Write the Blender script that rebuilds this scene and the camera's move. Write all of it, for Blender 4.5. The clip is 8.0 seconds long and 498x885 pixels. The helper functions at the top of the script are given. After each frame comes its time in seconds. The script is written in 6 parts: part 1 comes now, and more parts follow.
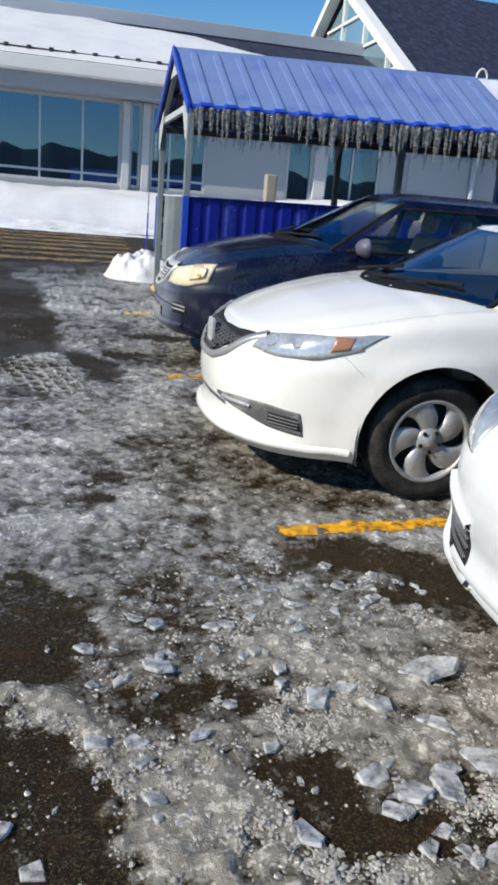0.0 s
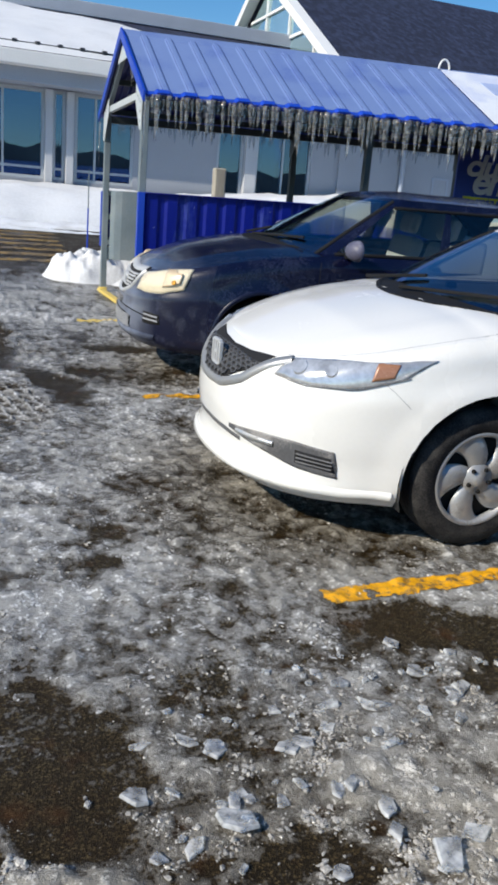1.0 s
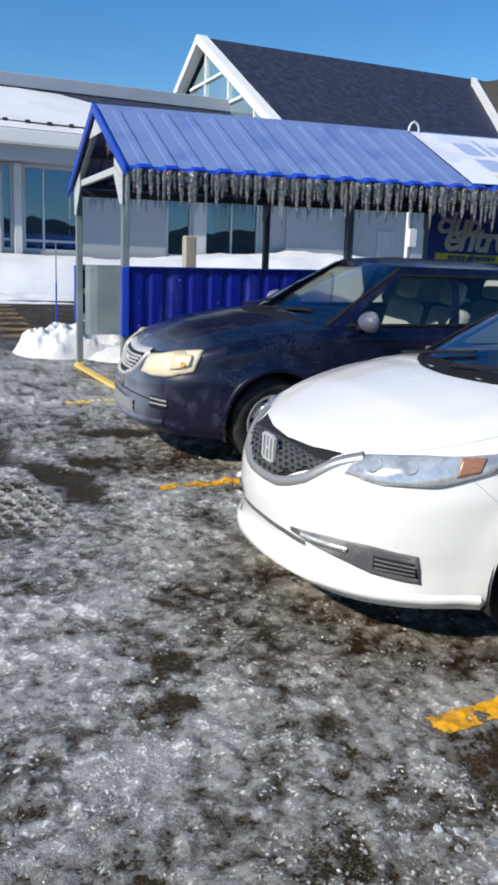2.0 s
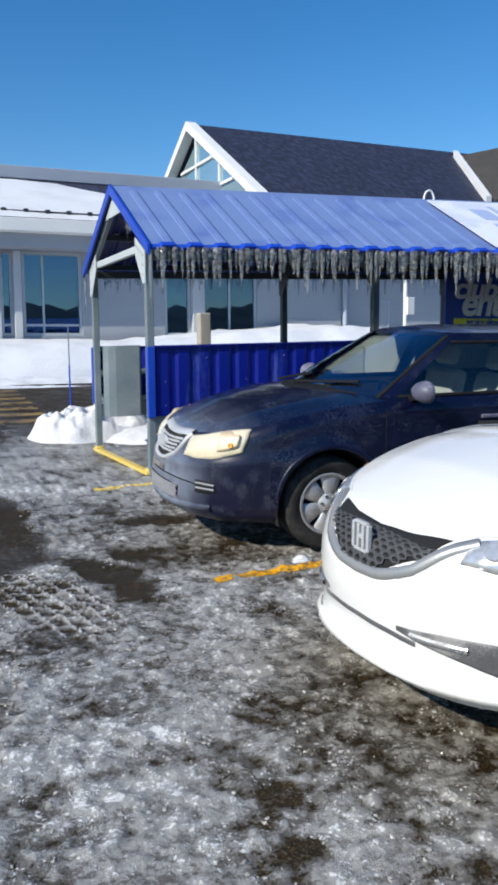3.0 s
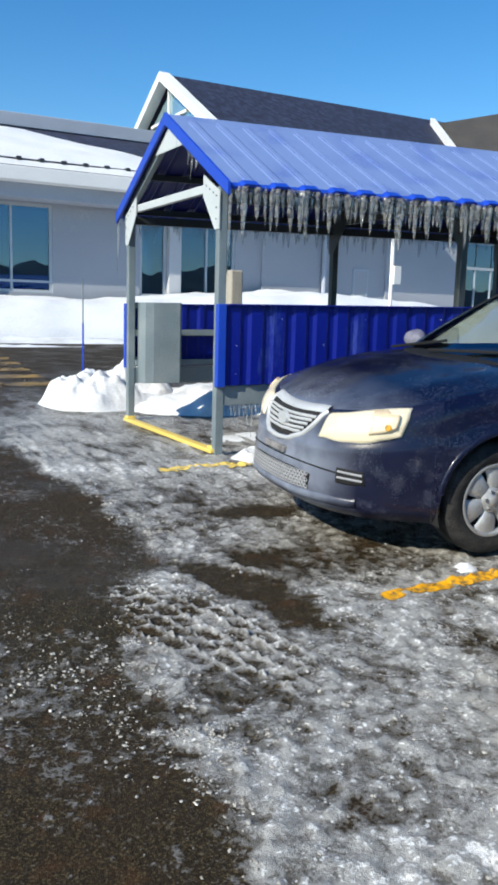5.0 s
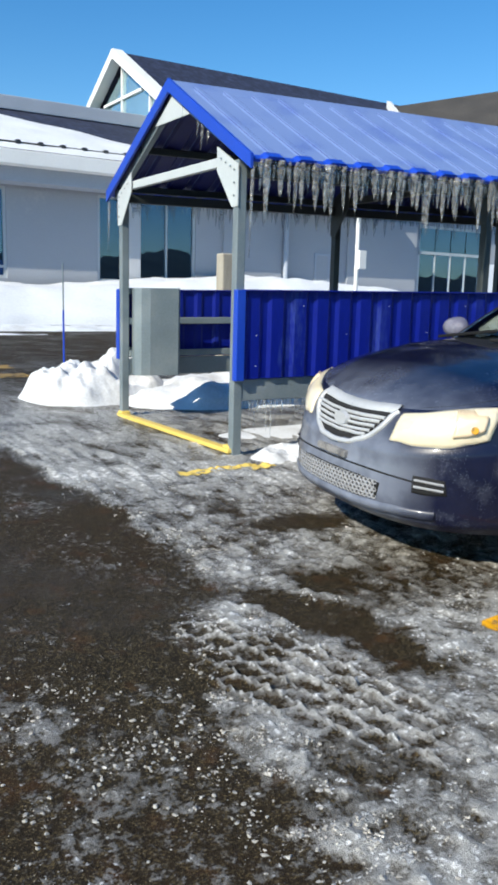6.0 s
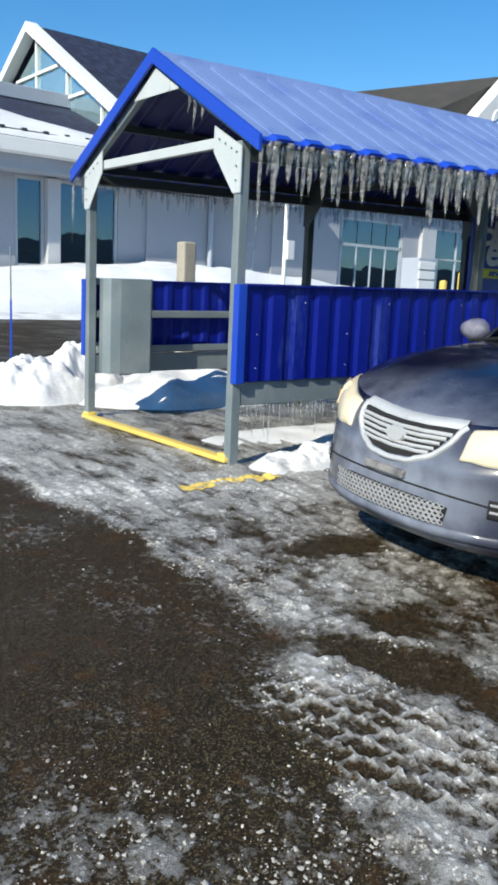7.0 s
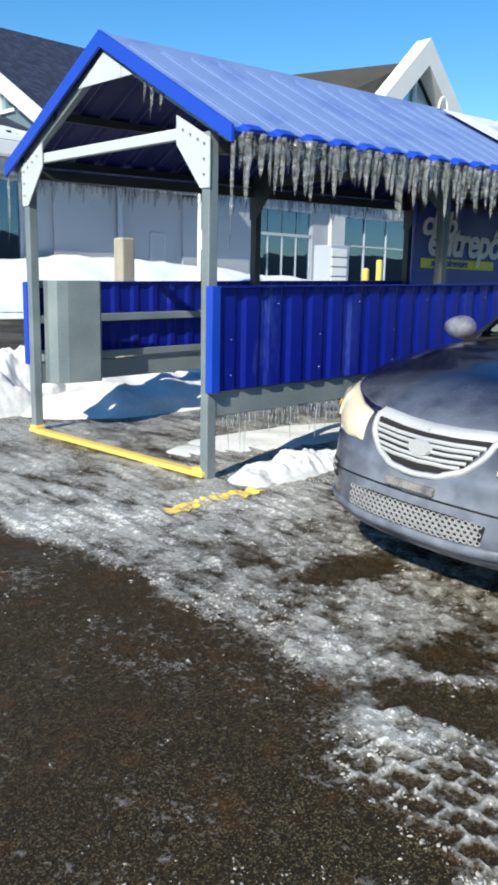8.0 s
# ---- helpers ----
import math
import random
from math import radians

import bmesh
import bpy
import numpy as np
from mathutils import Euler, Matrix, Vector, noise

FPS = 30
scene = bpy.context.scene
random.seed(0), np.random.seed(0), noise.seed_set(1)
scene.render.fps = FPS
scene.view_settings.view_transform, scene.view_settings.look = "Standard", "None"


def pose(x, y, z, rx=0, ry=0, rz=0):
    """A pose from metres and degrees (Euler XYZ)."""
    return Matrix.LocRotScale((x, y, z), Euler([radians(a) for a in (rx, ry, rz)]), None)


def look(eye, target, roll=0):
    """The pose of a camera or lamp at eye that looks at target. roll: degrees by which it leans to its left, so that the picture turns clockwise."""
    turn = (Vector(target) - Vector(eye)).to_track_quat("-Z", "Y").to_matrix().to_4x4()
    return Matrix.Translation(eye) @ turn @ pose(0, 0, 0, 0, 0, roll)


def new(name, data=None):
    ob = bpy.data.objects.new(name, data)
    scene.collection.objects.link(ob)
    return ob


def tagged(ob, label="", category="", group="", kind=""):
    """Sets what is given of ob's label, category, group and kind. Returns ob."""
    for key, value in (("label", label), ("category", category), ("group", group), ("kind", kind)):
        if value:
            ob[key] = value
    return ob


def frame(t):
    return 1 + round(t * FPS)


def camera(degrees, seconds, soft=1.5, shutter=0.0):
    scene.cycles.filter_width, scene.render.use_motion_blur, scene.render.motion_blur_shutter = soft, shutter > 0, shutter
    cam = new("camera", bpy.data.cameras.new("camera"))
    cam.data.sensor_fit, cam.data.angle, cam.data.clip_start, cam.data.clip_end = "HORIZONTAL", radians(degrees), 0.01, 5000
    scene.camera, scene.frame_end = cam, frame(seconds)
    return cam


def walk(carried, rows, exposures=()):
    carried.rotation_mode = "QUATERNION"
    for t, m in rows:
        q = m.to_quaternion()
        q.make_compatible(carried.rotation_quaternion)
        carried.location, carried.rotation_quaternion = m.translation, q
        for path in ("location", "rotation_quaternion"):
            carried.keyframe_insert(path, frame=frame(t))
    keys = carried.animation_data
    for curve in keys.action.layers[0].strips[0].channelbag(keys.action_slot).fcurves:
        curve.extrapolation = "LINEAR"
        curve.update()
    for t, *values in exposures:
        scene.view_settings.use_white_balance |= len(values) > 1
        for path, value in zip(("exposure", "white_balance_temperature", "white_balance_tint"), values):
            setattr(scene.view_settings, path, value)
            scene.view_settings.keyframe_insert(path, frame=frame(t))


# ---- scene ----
cam = camera(33.8, 8.0, soft=3.3)
PATH = [
    (0, (0.113, -0.124, 1.487), (0.606, 1.738, 0.951), 4.7),
    (0.5, (-0.007, 0.188, 1.465), (0.565, 2.025, 0.92), 4.7),
    (1, (-0.156, 0.647, 1.503), (0.515, 2.453, 0.965), 4.8),
    (1.5, (-0.348, 0.927, 1.611), (0.404, 2.71, 1.107), 4.1),
    (3, (-0.675, 1.653, 1.607), (0.128, 3.47, 1.375), -0.5),
    (3.5, (-0.816, 1.885, 1.571), (-0.025, 3.705, 1.322), 0.2),
    (4, (-0.937, 2.27, 1.562), (-0.21, 4.115, 1.299), 1.0),
    (4.5, (-1.138, 2.677, 1.552), (-0.325, 4.482, 1.267), 1.4),
    (6, (-1.506, 3.872, 1.538), (-0.473, 5.551, 1.197), 1.5),
    (6.5, (-1.638, 4.243, 1.554), (-0.627, 5.933, 1.204), 1.7),
    (7, (-1.761, 4.68, 1.571), (-0.544, 6.225, 1.209), 2.6),
    (7.5, (-1.78, 5.045, 1.59), (-0.406, 6.451, 1.222), 1.6),
    (8, (-1.865, 5.271, 1.641), (-0.485, 6.667, 1.259), 1.1),
]
walk(cam, [(t, look(eye, target, roll)) for t, eye, target, roll in PATH],
     [(0, 0.12, 6950, 9), (1.5, 0.14, 6800, 9), (3.5, 0.22, 6550, 8), (4.5, 0.42, 6700, 6), (7, 0.42, 6850, 5), (7.5, 0.54, 6900, 4), (8, 0.56, 6900, 4)])

# ---- light ----
SUN_WAY = Vector((-0.78, -0.26, 0.57)).normalized()
world = bpy.data.worlds.new("sky")
scene.world = world
world.use_nodes = True
wn = world.node_tree.nodes
sky = wn.new("ShaderNodeTexSky")
sky.sky_type, sky.sun_disc = "NISHITA", False
sky.sun_elevation = math.asin(SUN_WAY.z)
sky.sun_rotation = math.atan2(SUN_WAY.x, SUN_WAY.y)
sky.air_density, sky.dust_density, sky.ozone_density = 1.0, 0.0, 3.6
wn["Background"].inputs["Strength"].default_value = 0.125
deep = wn.new("ShaderNodeHueSaturation")
deep.inputs["Saturation"].default_value = 1.32
deep.inputs["Hue"].default_value = 0.503
world.node_tree.links.new(sky.outputs[0], deep.inputs["Color"])
world.node_tree.links.new(deep.outputs[0], wn["Background"].inputs["Color"])
sun = new("sun", bpy.data.lights.new("sun", "SUN"))
sun.data.energy, sun.data.angle, sun.data.color = 4.6, radians(0.5), (1.0, 0.945, 0.85)
sun.matrix_world = look(SUN_WAY * 60, (0, 0, 0))


# ---- materials ----
def mat(name, base, rough=0.6, metal=0.0, vary=0.12, scale=6.0, fine=80.0, bump=0.15, dirt=None, dirt_amount=0.0, dirt_scale=3.0,
        rough_vary=0.1, spec=0.5, coat=0.0, stretch=(1, 1, 1), piece=0.0, dirt_soft=0.2):
    """A worn surface: colour varied at two scales, fine bump, optional dirt film with its own patches."""
    m = bpy.data.materials.new(name)
    m.use_nodes = True
    nt, n, lk = m.node_tree, m.node_tree.nodes, m.node_tree.links.new
    b = n["Principled BSDF"]
    co = n.new("ShaderNodeTexCoord")
    mp = n.new("ShaderNodeMapping")
    mp.inputs["Scale"].default_value = stretch
    lk(co.outputs["Object"], mp.inputs[0])

    def tex(sc, detail=4):
        t = n.new("ShaderNodeTexNoise")
        t.inputs["Scale"].default_value, t.inputs["Detail"].default_value = sc, detail
        lk(mp.outputs[0], t.inputs["Vector"])
        return t.outputs["Fac"]
    big, small = tex(scale), tex(fine, 6)
    add = n.new("ShaderNodeMath")
    add.operation = "ADD"
    lk(big, add.inputs[0]), lk(small, add.inputs[1])
    ramp = n.new("ShaderNodeMapRange")
    ramp.inputs[1].default_value, ramp.inputs[2].default_value = 0.6, 1.4
    ramp.inputs[3].default_value, ramp.inputs[4].default_value = 1 - vary, 1 + vary
    lk(add.outputs[0], ramp.inputs[0])
    mul = n.new("ShaderNodeMix")
    mul.data_type, mul.blend_type = "RGBA", "MULTIPLY"
    mul.inputs["Factor"].default_value = 1
    mul.inputs[6].default_value = (*base, 1)
    lk(ramp.outputs[0], mul.inputs[7])
    col = mul.outputs[2]
    if piece:
        oi = n.new("ShaderNodeObjectInfo")
        pr = n.new("ShaderNodeMapRange")
        pr.inputs[3].default_value, pr.inputs[4].default_value = 1 - piece, 1 + piece
        lk(oi.outputs["Random"], pr.inputs[0])
        pm = n.new("ShaderNodeMix")
        pm.data_type, pm.blend_type = "RGBA", "MULTIPLY"
        pm.inputs["Factor"].default_value = 1
        lk(col, pm.inputs[6]), lk(pr.outputs[0], pm.inputs[7])
        col = pm.outputs[2]
    rr = n.new("ShaderNodeMapRange")
    rr.inputs[3].default_value, rr.inputs[4].default_value = max(0.02, rough - rough_vary), min(1, rough + rough_vary)
    lk(big, rr.inputs[0])
    rough_out = rr.outputs[0]
    if dirt:
        dn = tex(dirt_scale, 8)
        dg = tex(dirt_scale * 22, 3)
        da = n.new("ShaderNodeMath")
        da.operation = "MULTIPLY_ADD"
        da.inputs[1].default_value = 0.45
        lk(dg, da.inputs[0]), lk(dn, da.inputs[2])
        dr = n.new("ShaderNodeMapRange")
        dr.inputs[1].default_value, dr.inputs[2].default_value = 1.05 - dirt_soft / 2 - dirt_amount, 1.05 + dirt_soft / 2 - dirt_amount
        lk(da.outputs[0], dr.inputs[0])
        dm = n.new("ShaderNodeMix")
        dm.data_type = "RGBA"
        dm.inputs[7].default_value = (*dirt, 1)
        lk(dr.outputs[0], dm.inputs["Factor"]), lk(col, dm.inputs[6])
        col = dm.outputs[2]
        rm = n.new("ShaderNodeMix")
        rm.inputs[3].default_value = 0.8
        lk(dr.outputs[0], rm.inputs[0]), lk(rough_out, rm.inputs[2])
        rough_out = rm.outputs[0]
    lk(col, b.inputs["Base Color"])
    lk(rough_out, b.inputs["Roughness"])
    b.inputs["Metallic"].default_value = metal
    b.inputs["Specular IOR Level"].default_value = spec
    b.inputs["Coat Weight"].default_value = coat
    b.inputs["Coat Roughness"].default_value = 0.06
    if bump:
        bp = n.new("ShaderNodeBump")
        bp.inputs["Strength"].default_value, bp.inputs["Distance"].default_value = bump, 0.004
        lk(small, bp.inputs["Height"])
        lk(bp.outputs[0], b.inputs["Normal"])
    return m


def pane_mat(name, tint, gloss=0.06, rough=0.01, coat=(1, 1, 1)):
    """A thin pane: see-through tint with a Fresnel reflection."""
    m = bpy.data.materials.new(name)
    m.use_nodes = True
    n, lk = m.node_tree.nodes, m.node_tree.links.new
    n.clear()
    out, mix = n.new("ShaderNodeOutputMaterial"), n.new("ShaderNodeMixShader")
    tr, gl, fr = n.new("ShaderNodeBsdfTransparent"), n.new("ShaderNodeBsdfGlossy"), n.new("ShaderNodeFresnel")
    tr.inputs[0].default_value = (*tint, 1)
    gl.inputs["Roughness"].default_value = rough
    gl.inputs["Color"].default_value = (*coat, 1)
    fr.inputs[0].default_value = 1.6 + gloss
    nz, bp = n.new("ShaderNodeTexNoise"), n.new("ShaderNodeBump")
    nz.inputs["Scale"].default_value = 1.3
    bp.inputs["Strength"].default_value, bp.inputs["Distance"].default_value = 0.06, 0.02
    lk(nz.outputs[0], bp.inputs["Height"]), lk(bp.outputs[0], gl.inputs["Normal"])
    lk(fr.outputs[0], mix.inputs[0]), lk(tr.outputs[0], mix.inputs[1]), lk(gl.outputs[0], mix.inputs[2]), lk(mix.outputs[0], out.inputs[0])
    return m


def sheet_ice(name, least, most):
    """Clear sheet ice with milky clouds: see-through, a white bloom and a sharp gloss."""
    m = bpy.data.materials.new(name)
    m.use_nodes = True
    n, lk = m.node_tree.nodes, m.node_tree.links.new
    n.clear()
    out, tr, wh, gl = n.new("ShaderNodeOutputMaterial"), n.new("ShaderNodeBsdfTransparent"), n.new("ShaderNodeBsdfDiffuse"), n.new("ShaderNodeBsdfGlossy")
    co, nz, mr, fr, bp = n.new("ShaderNodeTexCoord"), n.new("ShaderNodeTexNoise"), n.new("ShaderNodeMapRange"), n.new("ShaderNodeFresnel"), n.new("ShaderNodeBump")
    tr.inputs[0].default_value, wh.inputs[0].default_value = (0.90, 0.93, 0.95, 1), (0.88, 0.89, 0.89, 1)
    gl.inputs["Roughness"].default_value = 0.12
    nz.inputs["Scale"].default_value, nz.inputs["Detail"].default_value = 32, 7
    mr.inputs[1].default_value, mr.inputs[2].default_value, mr.inputs[3].default_value, mr.inputs[4].default_value = 0.38, 0.68, least, most
    fr.inputs[0].default_value = 1.28
    bp.inputs["Strength"].default_value, bp.inputs["Distance"].default_value = 0.6, 0.006
    lk(co.outputs["Object"], nz.inputs["Vector"]), lk(nz.outputs[0], mr.inputs[0]), lk(nz.outputs[0], bp.inputs["Height"])
    lk(bp.outputs[0], gl.inputs["Normal"]), lk(bp.outputs[0], fr.inputs["Normal"])
    a, c = n.new("ShaderNodeMixShader"), n.new("ShaderNodeMixShader")
    lk(mr.outputs[0], a.inputs[0]), lk(tr.outputs[0], a.inputs[1]), lk(wh.outputs[0], a.inputs[2])
    lk(fr.outputs[0], c.inputs[0]), lk(a.outputs[0], c.inputs[1]), lk(gl.outputs[0], c.inputs[2]), lk(c.outputs[0], out.inputs[0])
    return m


GALV = mat("galvanised steel", (0.20, 0.245, 0.265), 0.5, 0.3, 0.15, 5, 60, 0.1, dirt=(0.30, 0.33, 0.34), dirt_amount=0.12, dirt_scale=4, dirt_soft=0.5)
STEEL_PLATE = mat("pale painted steel", (0.52, 0.56, 0.57), 0.5, 0.1, 0.08, 4, 60, 0.05)
BLUE = mat("blue painted sheet", (0.002, 0.010, 0.21), 0.42, 0.0, 0.2, 3, 50, 0.06, dirt=(0.05, 0.09, 0.30), dirt_amount=0.06, dirt_scale=2.2, stretch=(1, 1, 0.3), dirt_soft=0.35, spec=0.3)
BLUE_TRIM = mat("bright blue trim", (0.008, 0.055, 0.45), 0.4, 0.0, 0.08, 3, 50, 0.04)
BLUE_ROOF = mat("frosted blue roof sheet", (0.02, 0.06, 0.34), 0.42, 0.0, 0.2, 2.5, 90, 0.25, dirt=(0.145, 0.225, 0.455), dirt_soft=0.5, dirt_amount=0.60, dirt_scale=2.2)
# roof blue again, darkened in the colour for the shade underneath
BLUE_UNDER = mat("blue roof underside with shade in colour", (0.003, 0.008, 0.12), 0.5, 0.0, 0.2, 3, 40, 0.05)
YELLOW = mat("yellow paint", (0.76, 0.36, 0.006), 0.55, 0, 0.15, 8, 120, 0.2, dirt=(0.10, 0.08, 0.05), dirt_amount=0.24, dirt_scale=30)
YELLOW_FADED = mat("faded lane paint", (0.30, 0.19, 0.05), 0.7, 0, 0.2, 3, 40, 0.2, dirt=(0.12, 0.10, 0.08), dirt_amount=0.3, dirt_scale=2)
YELLOW_CLEAN = mat("yellow safety paint", (0.74, 0.54, 0.13), 0.5, 0, 0.1, 8, 60, 0.1)
SNOW = mat("old snow", (0.76, 0.78, 0.81), 0.75, 0, 0.06, 1.5, 25, 0.6, dirt=(0.42, 0.41, 0.39), dirt_amount=0.17, dirt_scale=2.2, dirt_soft=0.5)
SNOW_CLEAN = mat("clean snow", (0.72, 0.735, 0.76), 0.7, 0, 0.06, 0.8, 12, 0.5, dirt=(0.55, 0.56, 0.58), dirt_amount=0.12, dirt_scale=0.7, dirt_soft=0.5)
WALL = mat("pale grey panel wall", (0.345, 0.365, 0.405), 0.75, 0, 0.06, 0.6, 20, 0.1, dirt=(0.42, 0.42, 0.44), dirt_amount=0.08, dirt_scale=0.4)
WHITE_TRIM = mat("white trim", (0.80, 0.80, 0.79), 0.55, 0, 0.06, 1.2, 20, 0.05)
# white trim again, darkened in the colour for the shade on the pilasters
PILASTER = mat("white pilaster cladding toned for shade", (0.50, 0.51, 0.53), 0.6, 0, 0.06, 1.2, 20, 0.05)
GREY_TRIM = mat("grey fascia", (0.36, 0.40, 0.47), 0.6, 0, 0.08, 1.2, 20, 0.05)
SHINGLE = mat("dark shingles with frost", (0.011, 0.015, 0.036), 0.8, 0, 0.4, 2.0, 14, 0.5, dirt=(0.04, 0.055, 0.115), dirt_amount=0.2, dirt_scale=5.0, stretch=(0.8, 0.5, 0.5), dirt_soft=0.4)
SHINGLE_BROWN = mat("brown shingles", (0.055, 0.05, 0.045), 0.85, 0, 0.35, 1.2, 12, 0.5)
WOOD = mat("weathered timber", (0.38, 0.35, 0.29), 0.8, 0, 0.25, 4, 40, 0.5, stretch=(6, 6, 0.6))
FRAME_DARK = mat("dark aluminium", (0.05, 0.055, 0.06), 0.45, 0.4, 0.1, 3, 40, 0.05)
FRAME_PALE = mat("pale aluminium", (0.50, 0.53, 0.55), 0.45, 0.3, 0.08, 3, 40, 0.05)
# interior kept dark in colour to stand for an unlit store
ROOM = mat("interior with dimness in colour", (0.06, 0.08, 0.09), 0.9, 0, 0.3, 0.4, 4, 0.0)
WINDOW = pane_mat("store glass", (0.24, 0.42, 0.48), 1.2, coat=(0.40, 0.64, 0.95))
ICE = sheet_ice("clear icicle ice", 0.03, 0.24)
SHARD_ICE = sheet_ice("clouded sheet ice", 0.16, 0.58)
STEEL_DARK = mat("dark steel", (0.05, 0.06, 0.062), 0.5, 0.3, 0.2, 5, 60, 0.1)
# opaque gable glass; the sky seen in it is put into its colour
GABLE_GLASS = mat("sky-toned gable glass", (0.42, 0.60, 0.66), 0.10, 0.7, 0.10, 0.5, 3, 0.0, rough_vary=0.03)
RUBBER = mat("tyre rubber", (0.014, 0.014, 0.015), 0.75, 0, 0.3, 6, 90, 0.4, dirt=(0.09, 0.085, 0.08), dirt_amount=0.2, dirt_scale=6, dirt_soft=0.4, spec=0.25)
BLACK = mat("black plastic", (0.012, 0.012, 0.013), 0.7, 0, 0.2, 8, 120, 0.1, spec=0.2)
# Black for wells and floor; flat patches of it stand for shade in openings.
DARK_VOID = mat("unlit black liner and void", (0.01, 0.01, 0.011), 0.9, 0, 0.2, 8, 60, 0.2)
SIGN_BLUE = mat("sign blue", (0.014, 0.05, 0.34), 0.5, 0, 0.06, 2, 30, 0.0)
SIGN_WHITE = mat("sign letters", (0.72, 0.73, 0.76), 0.5, 0, 0.05, 4, 40, 0.0)
SIGN_YELLOW = mat("sign yellow", (0.75, 0.72, 0.03), 0.5, 0, 0.05, 4, 40, 0.0)
BANNER = mat("faded white banner", (0.72, 0.75, 0.80), 0.6, 0, 0.06, 2, 30, 0.0, dirt=(0.55, 0.6, 0.75), dirt_amount=0.25)
BANNER_INK = mat("faded blue ink", (0.36, 0.44, 0.66), 0.6, 0, 0.08, 3, 30, 0.0)
BANNER_GOLD = mat("faded yellow ink", (0.66, 0.65, 0.42), 0.6, 0, 0.08, 3, 30, 0.0)


# ---- building tools ----
def part(name, bm, material, parent=None, label="", smooth=False):
    me = bpy.data.meshes.new(name)
    bmesh.ops.recalc_face_normals(bm, faces=bm.faces)
    bm.to_mesh(me)
    bm.free()
    me.materials.append(material)
    if smooth:
        me.shade_smooth()
    ob = new(name, me)
    if parent is not None:
        ob.parent = parent
    if label:
        ob["label"] = label
    return ob


def thing(name, at, label, category, group="", kind="", rx=0, rz=0):
    ob = new(name)
    ob.matrix_basis = pose(*at, rx, 0, rz)
    ob.empty_display_size = 0.2
    return tagged(ob, label, category, group, kind)


def add_box(bm, x0, x1, y0, y1, z0, z1, bevel=0.0, m=None):
    r = bmesh.ops.create_cube(bm, size=1)
    vs = r["verts"]
    for v in vs:
        v.co = Vector(((x0 + x1) / 2 + v.co.x * (x1 - x0), (y0 + y1) / 2 + v.co.y * (y1 - y0), (z0 + z1) / 2 + v.co.z * (z1 - z0)))
    if m is not None:
        bmesh.ops.transform(bm, matrix=m, verts=vs)
    if bevel:
        es = list({e for v in vs for e in v.link_edges})
        bmesh.ops.bevel(bm, geom=es, offset=bevel, segments=2, affect="EDGES", profile=0.5)
    return bm


def boxbm(*a, bevel=0.0, m=None):
    return add_box(bmesh.new(), *a, bevel=bevel, m=m)


def beam_bm(p, q, w, h, bevel=0.004):
    """A straight beam of width w and height h from p to q."""
    p, q = Vector(p), Vector(q)
    d = q - p
    m = Matrix.Translation((p + q) / 2) @ d.to_track_quat("X", "Z").to_matrix().to_4x4()
    return add_box(bmesh.new(), -d.length / 2, d.length / 2, -w / 2, w / 2, -h / 2, h / 2, bevel, m)


def prism_bm(pts, way, bevel=0.0):
    """A flat outline pts (3D) pushed along way."""
    bm = bmesh.new()
    vs = [bm.verts.new(p) for p in pts]
    f = bm.faces.new(vs)
    r = bmesh.ops.extrude_face_region(bm, geom=[f])
    bmesh.ops.translate(bm, vec=way, verts=[g for g in r["geom"] if isinstance(g, bmesh.types.BMVert)])
    if bevel:
        bmesh.ops.bevel(bm, geom=list(bm.edges), offset=bevel, segments=2, affect="EDGES", profile=0.5)
    return bm


def rod_bm(p, q, r0, r1=None, seg=12):
    p, q = Vector(p), Vector(q)
    d = q - p
    bm = bmesh.new()
    bmesh.ops.create_cone(bm, cap_ends=True, segments=seg, radius1=r0, radius2=r0 if r1 is None else r1, depth=d.length)
    bmesh.ops.transform(bm, matrix=Matrix.Translation((p + q) / 2) @ d.to_track_quat("Z", "Y").to_matrix().to_4x4(), verts=bm.verts)
    return bm


def grid_mesh(name, P, material, parent=None, label="", smooth=True, closed=False, keep=None):
    """A mesh from an array of points P[i, j, 3]; keep[i, j] picks its cells."""
    n, m = P.shape[:2]
    me = bpy.data.meshes.new(name)
    idx = np.arange(n * m).reshape(n, m)
    a, b, c, d = idx[:-1, :-1], idx[1:, :-1], idx[1:, 1:], idx[:-1, 1:]
    faces = np.stack([a, b, c, d], -1)
    faces = faces[keep] if keep is not None else faces.reshape(-1, 4)
    me.from_pydata(P.reshape(-1, 3).tolist(), [], faces.tolist())
    me.materials.append(material)
    bm = bmesh.new()
    bm.from_mesh(me)
    bmesh.ops.delete(bm, geom=[v for v in bm.verts if not v.link_faces], context="VERTS")
    bm.to_mesh(me)
    bm.free()
    if smooth:
        me.shade_smooth()
    ob = new(name, me)
    if parent is not None:
        ob.parent = parent
    if label:
        ob["label"] = label
    return ob


def value_noise(x, y, cell, seed):
    """Smooth random field on a lattice of that cell size."""
    rs = np.random.RandomState(seed)
    tab = rs.rand(256, 256)
    u, v = x / cell, y / cell
    i, j = np.floor(u).astype(int), np.floor(v).astype(int)
    f, g = u - i, v - j
    f, g = f * f * (3 - 2 * f), g * g * (3 - 2 * g)
    t = lambda a, b: tab[a % 256, b % 256]
    return (t(i, j) * (1 - f) + t(i + 1, j) * f) * (1 - g) + (t(i, j + 1) * (1 - f) + t(i + 1, j + 1) * f) * g


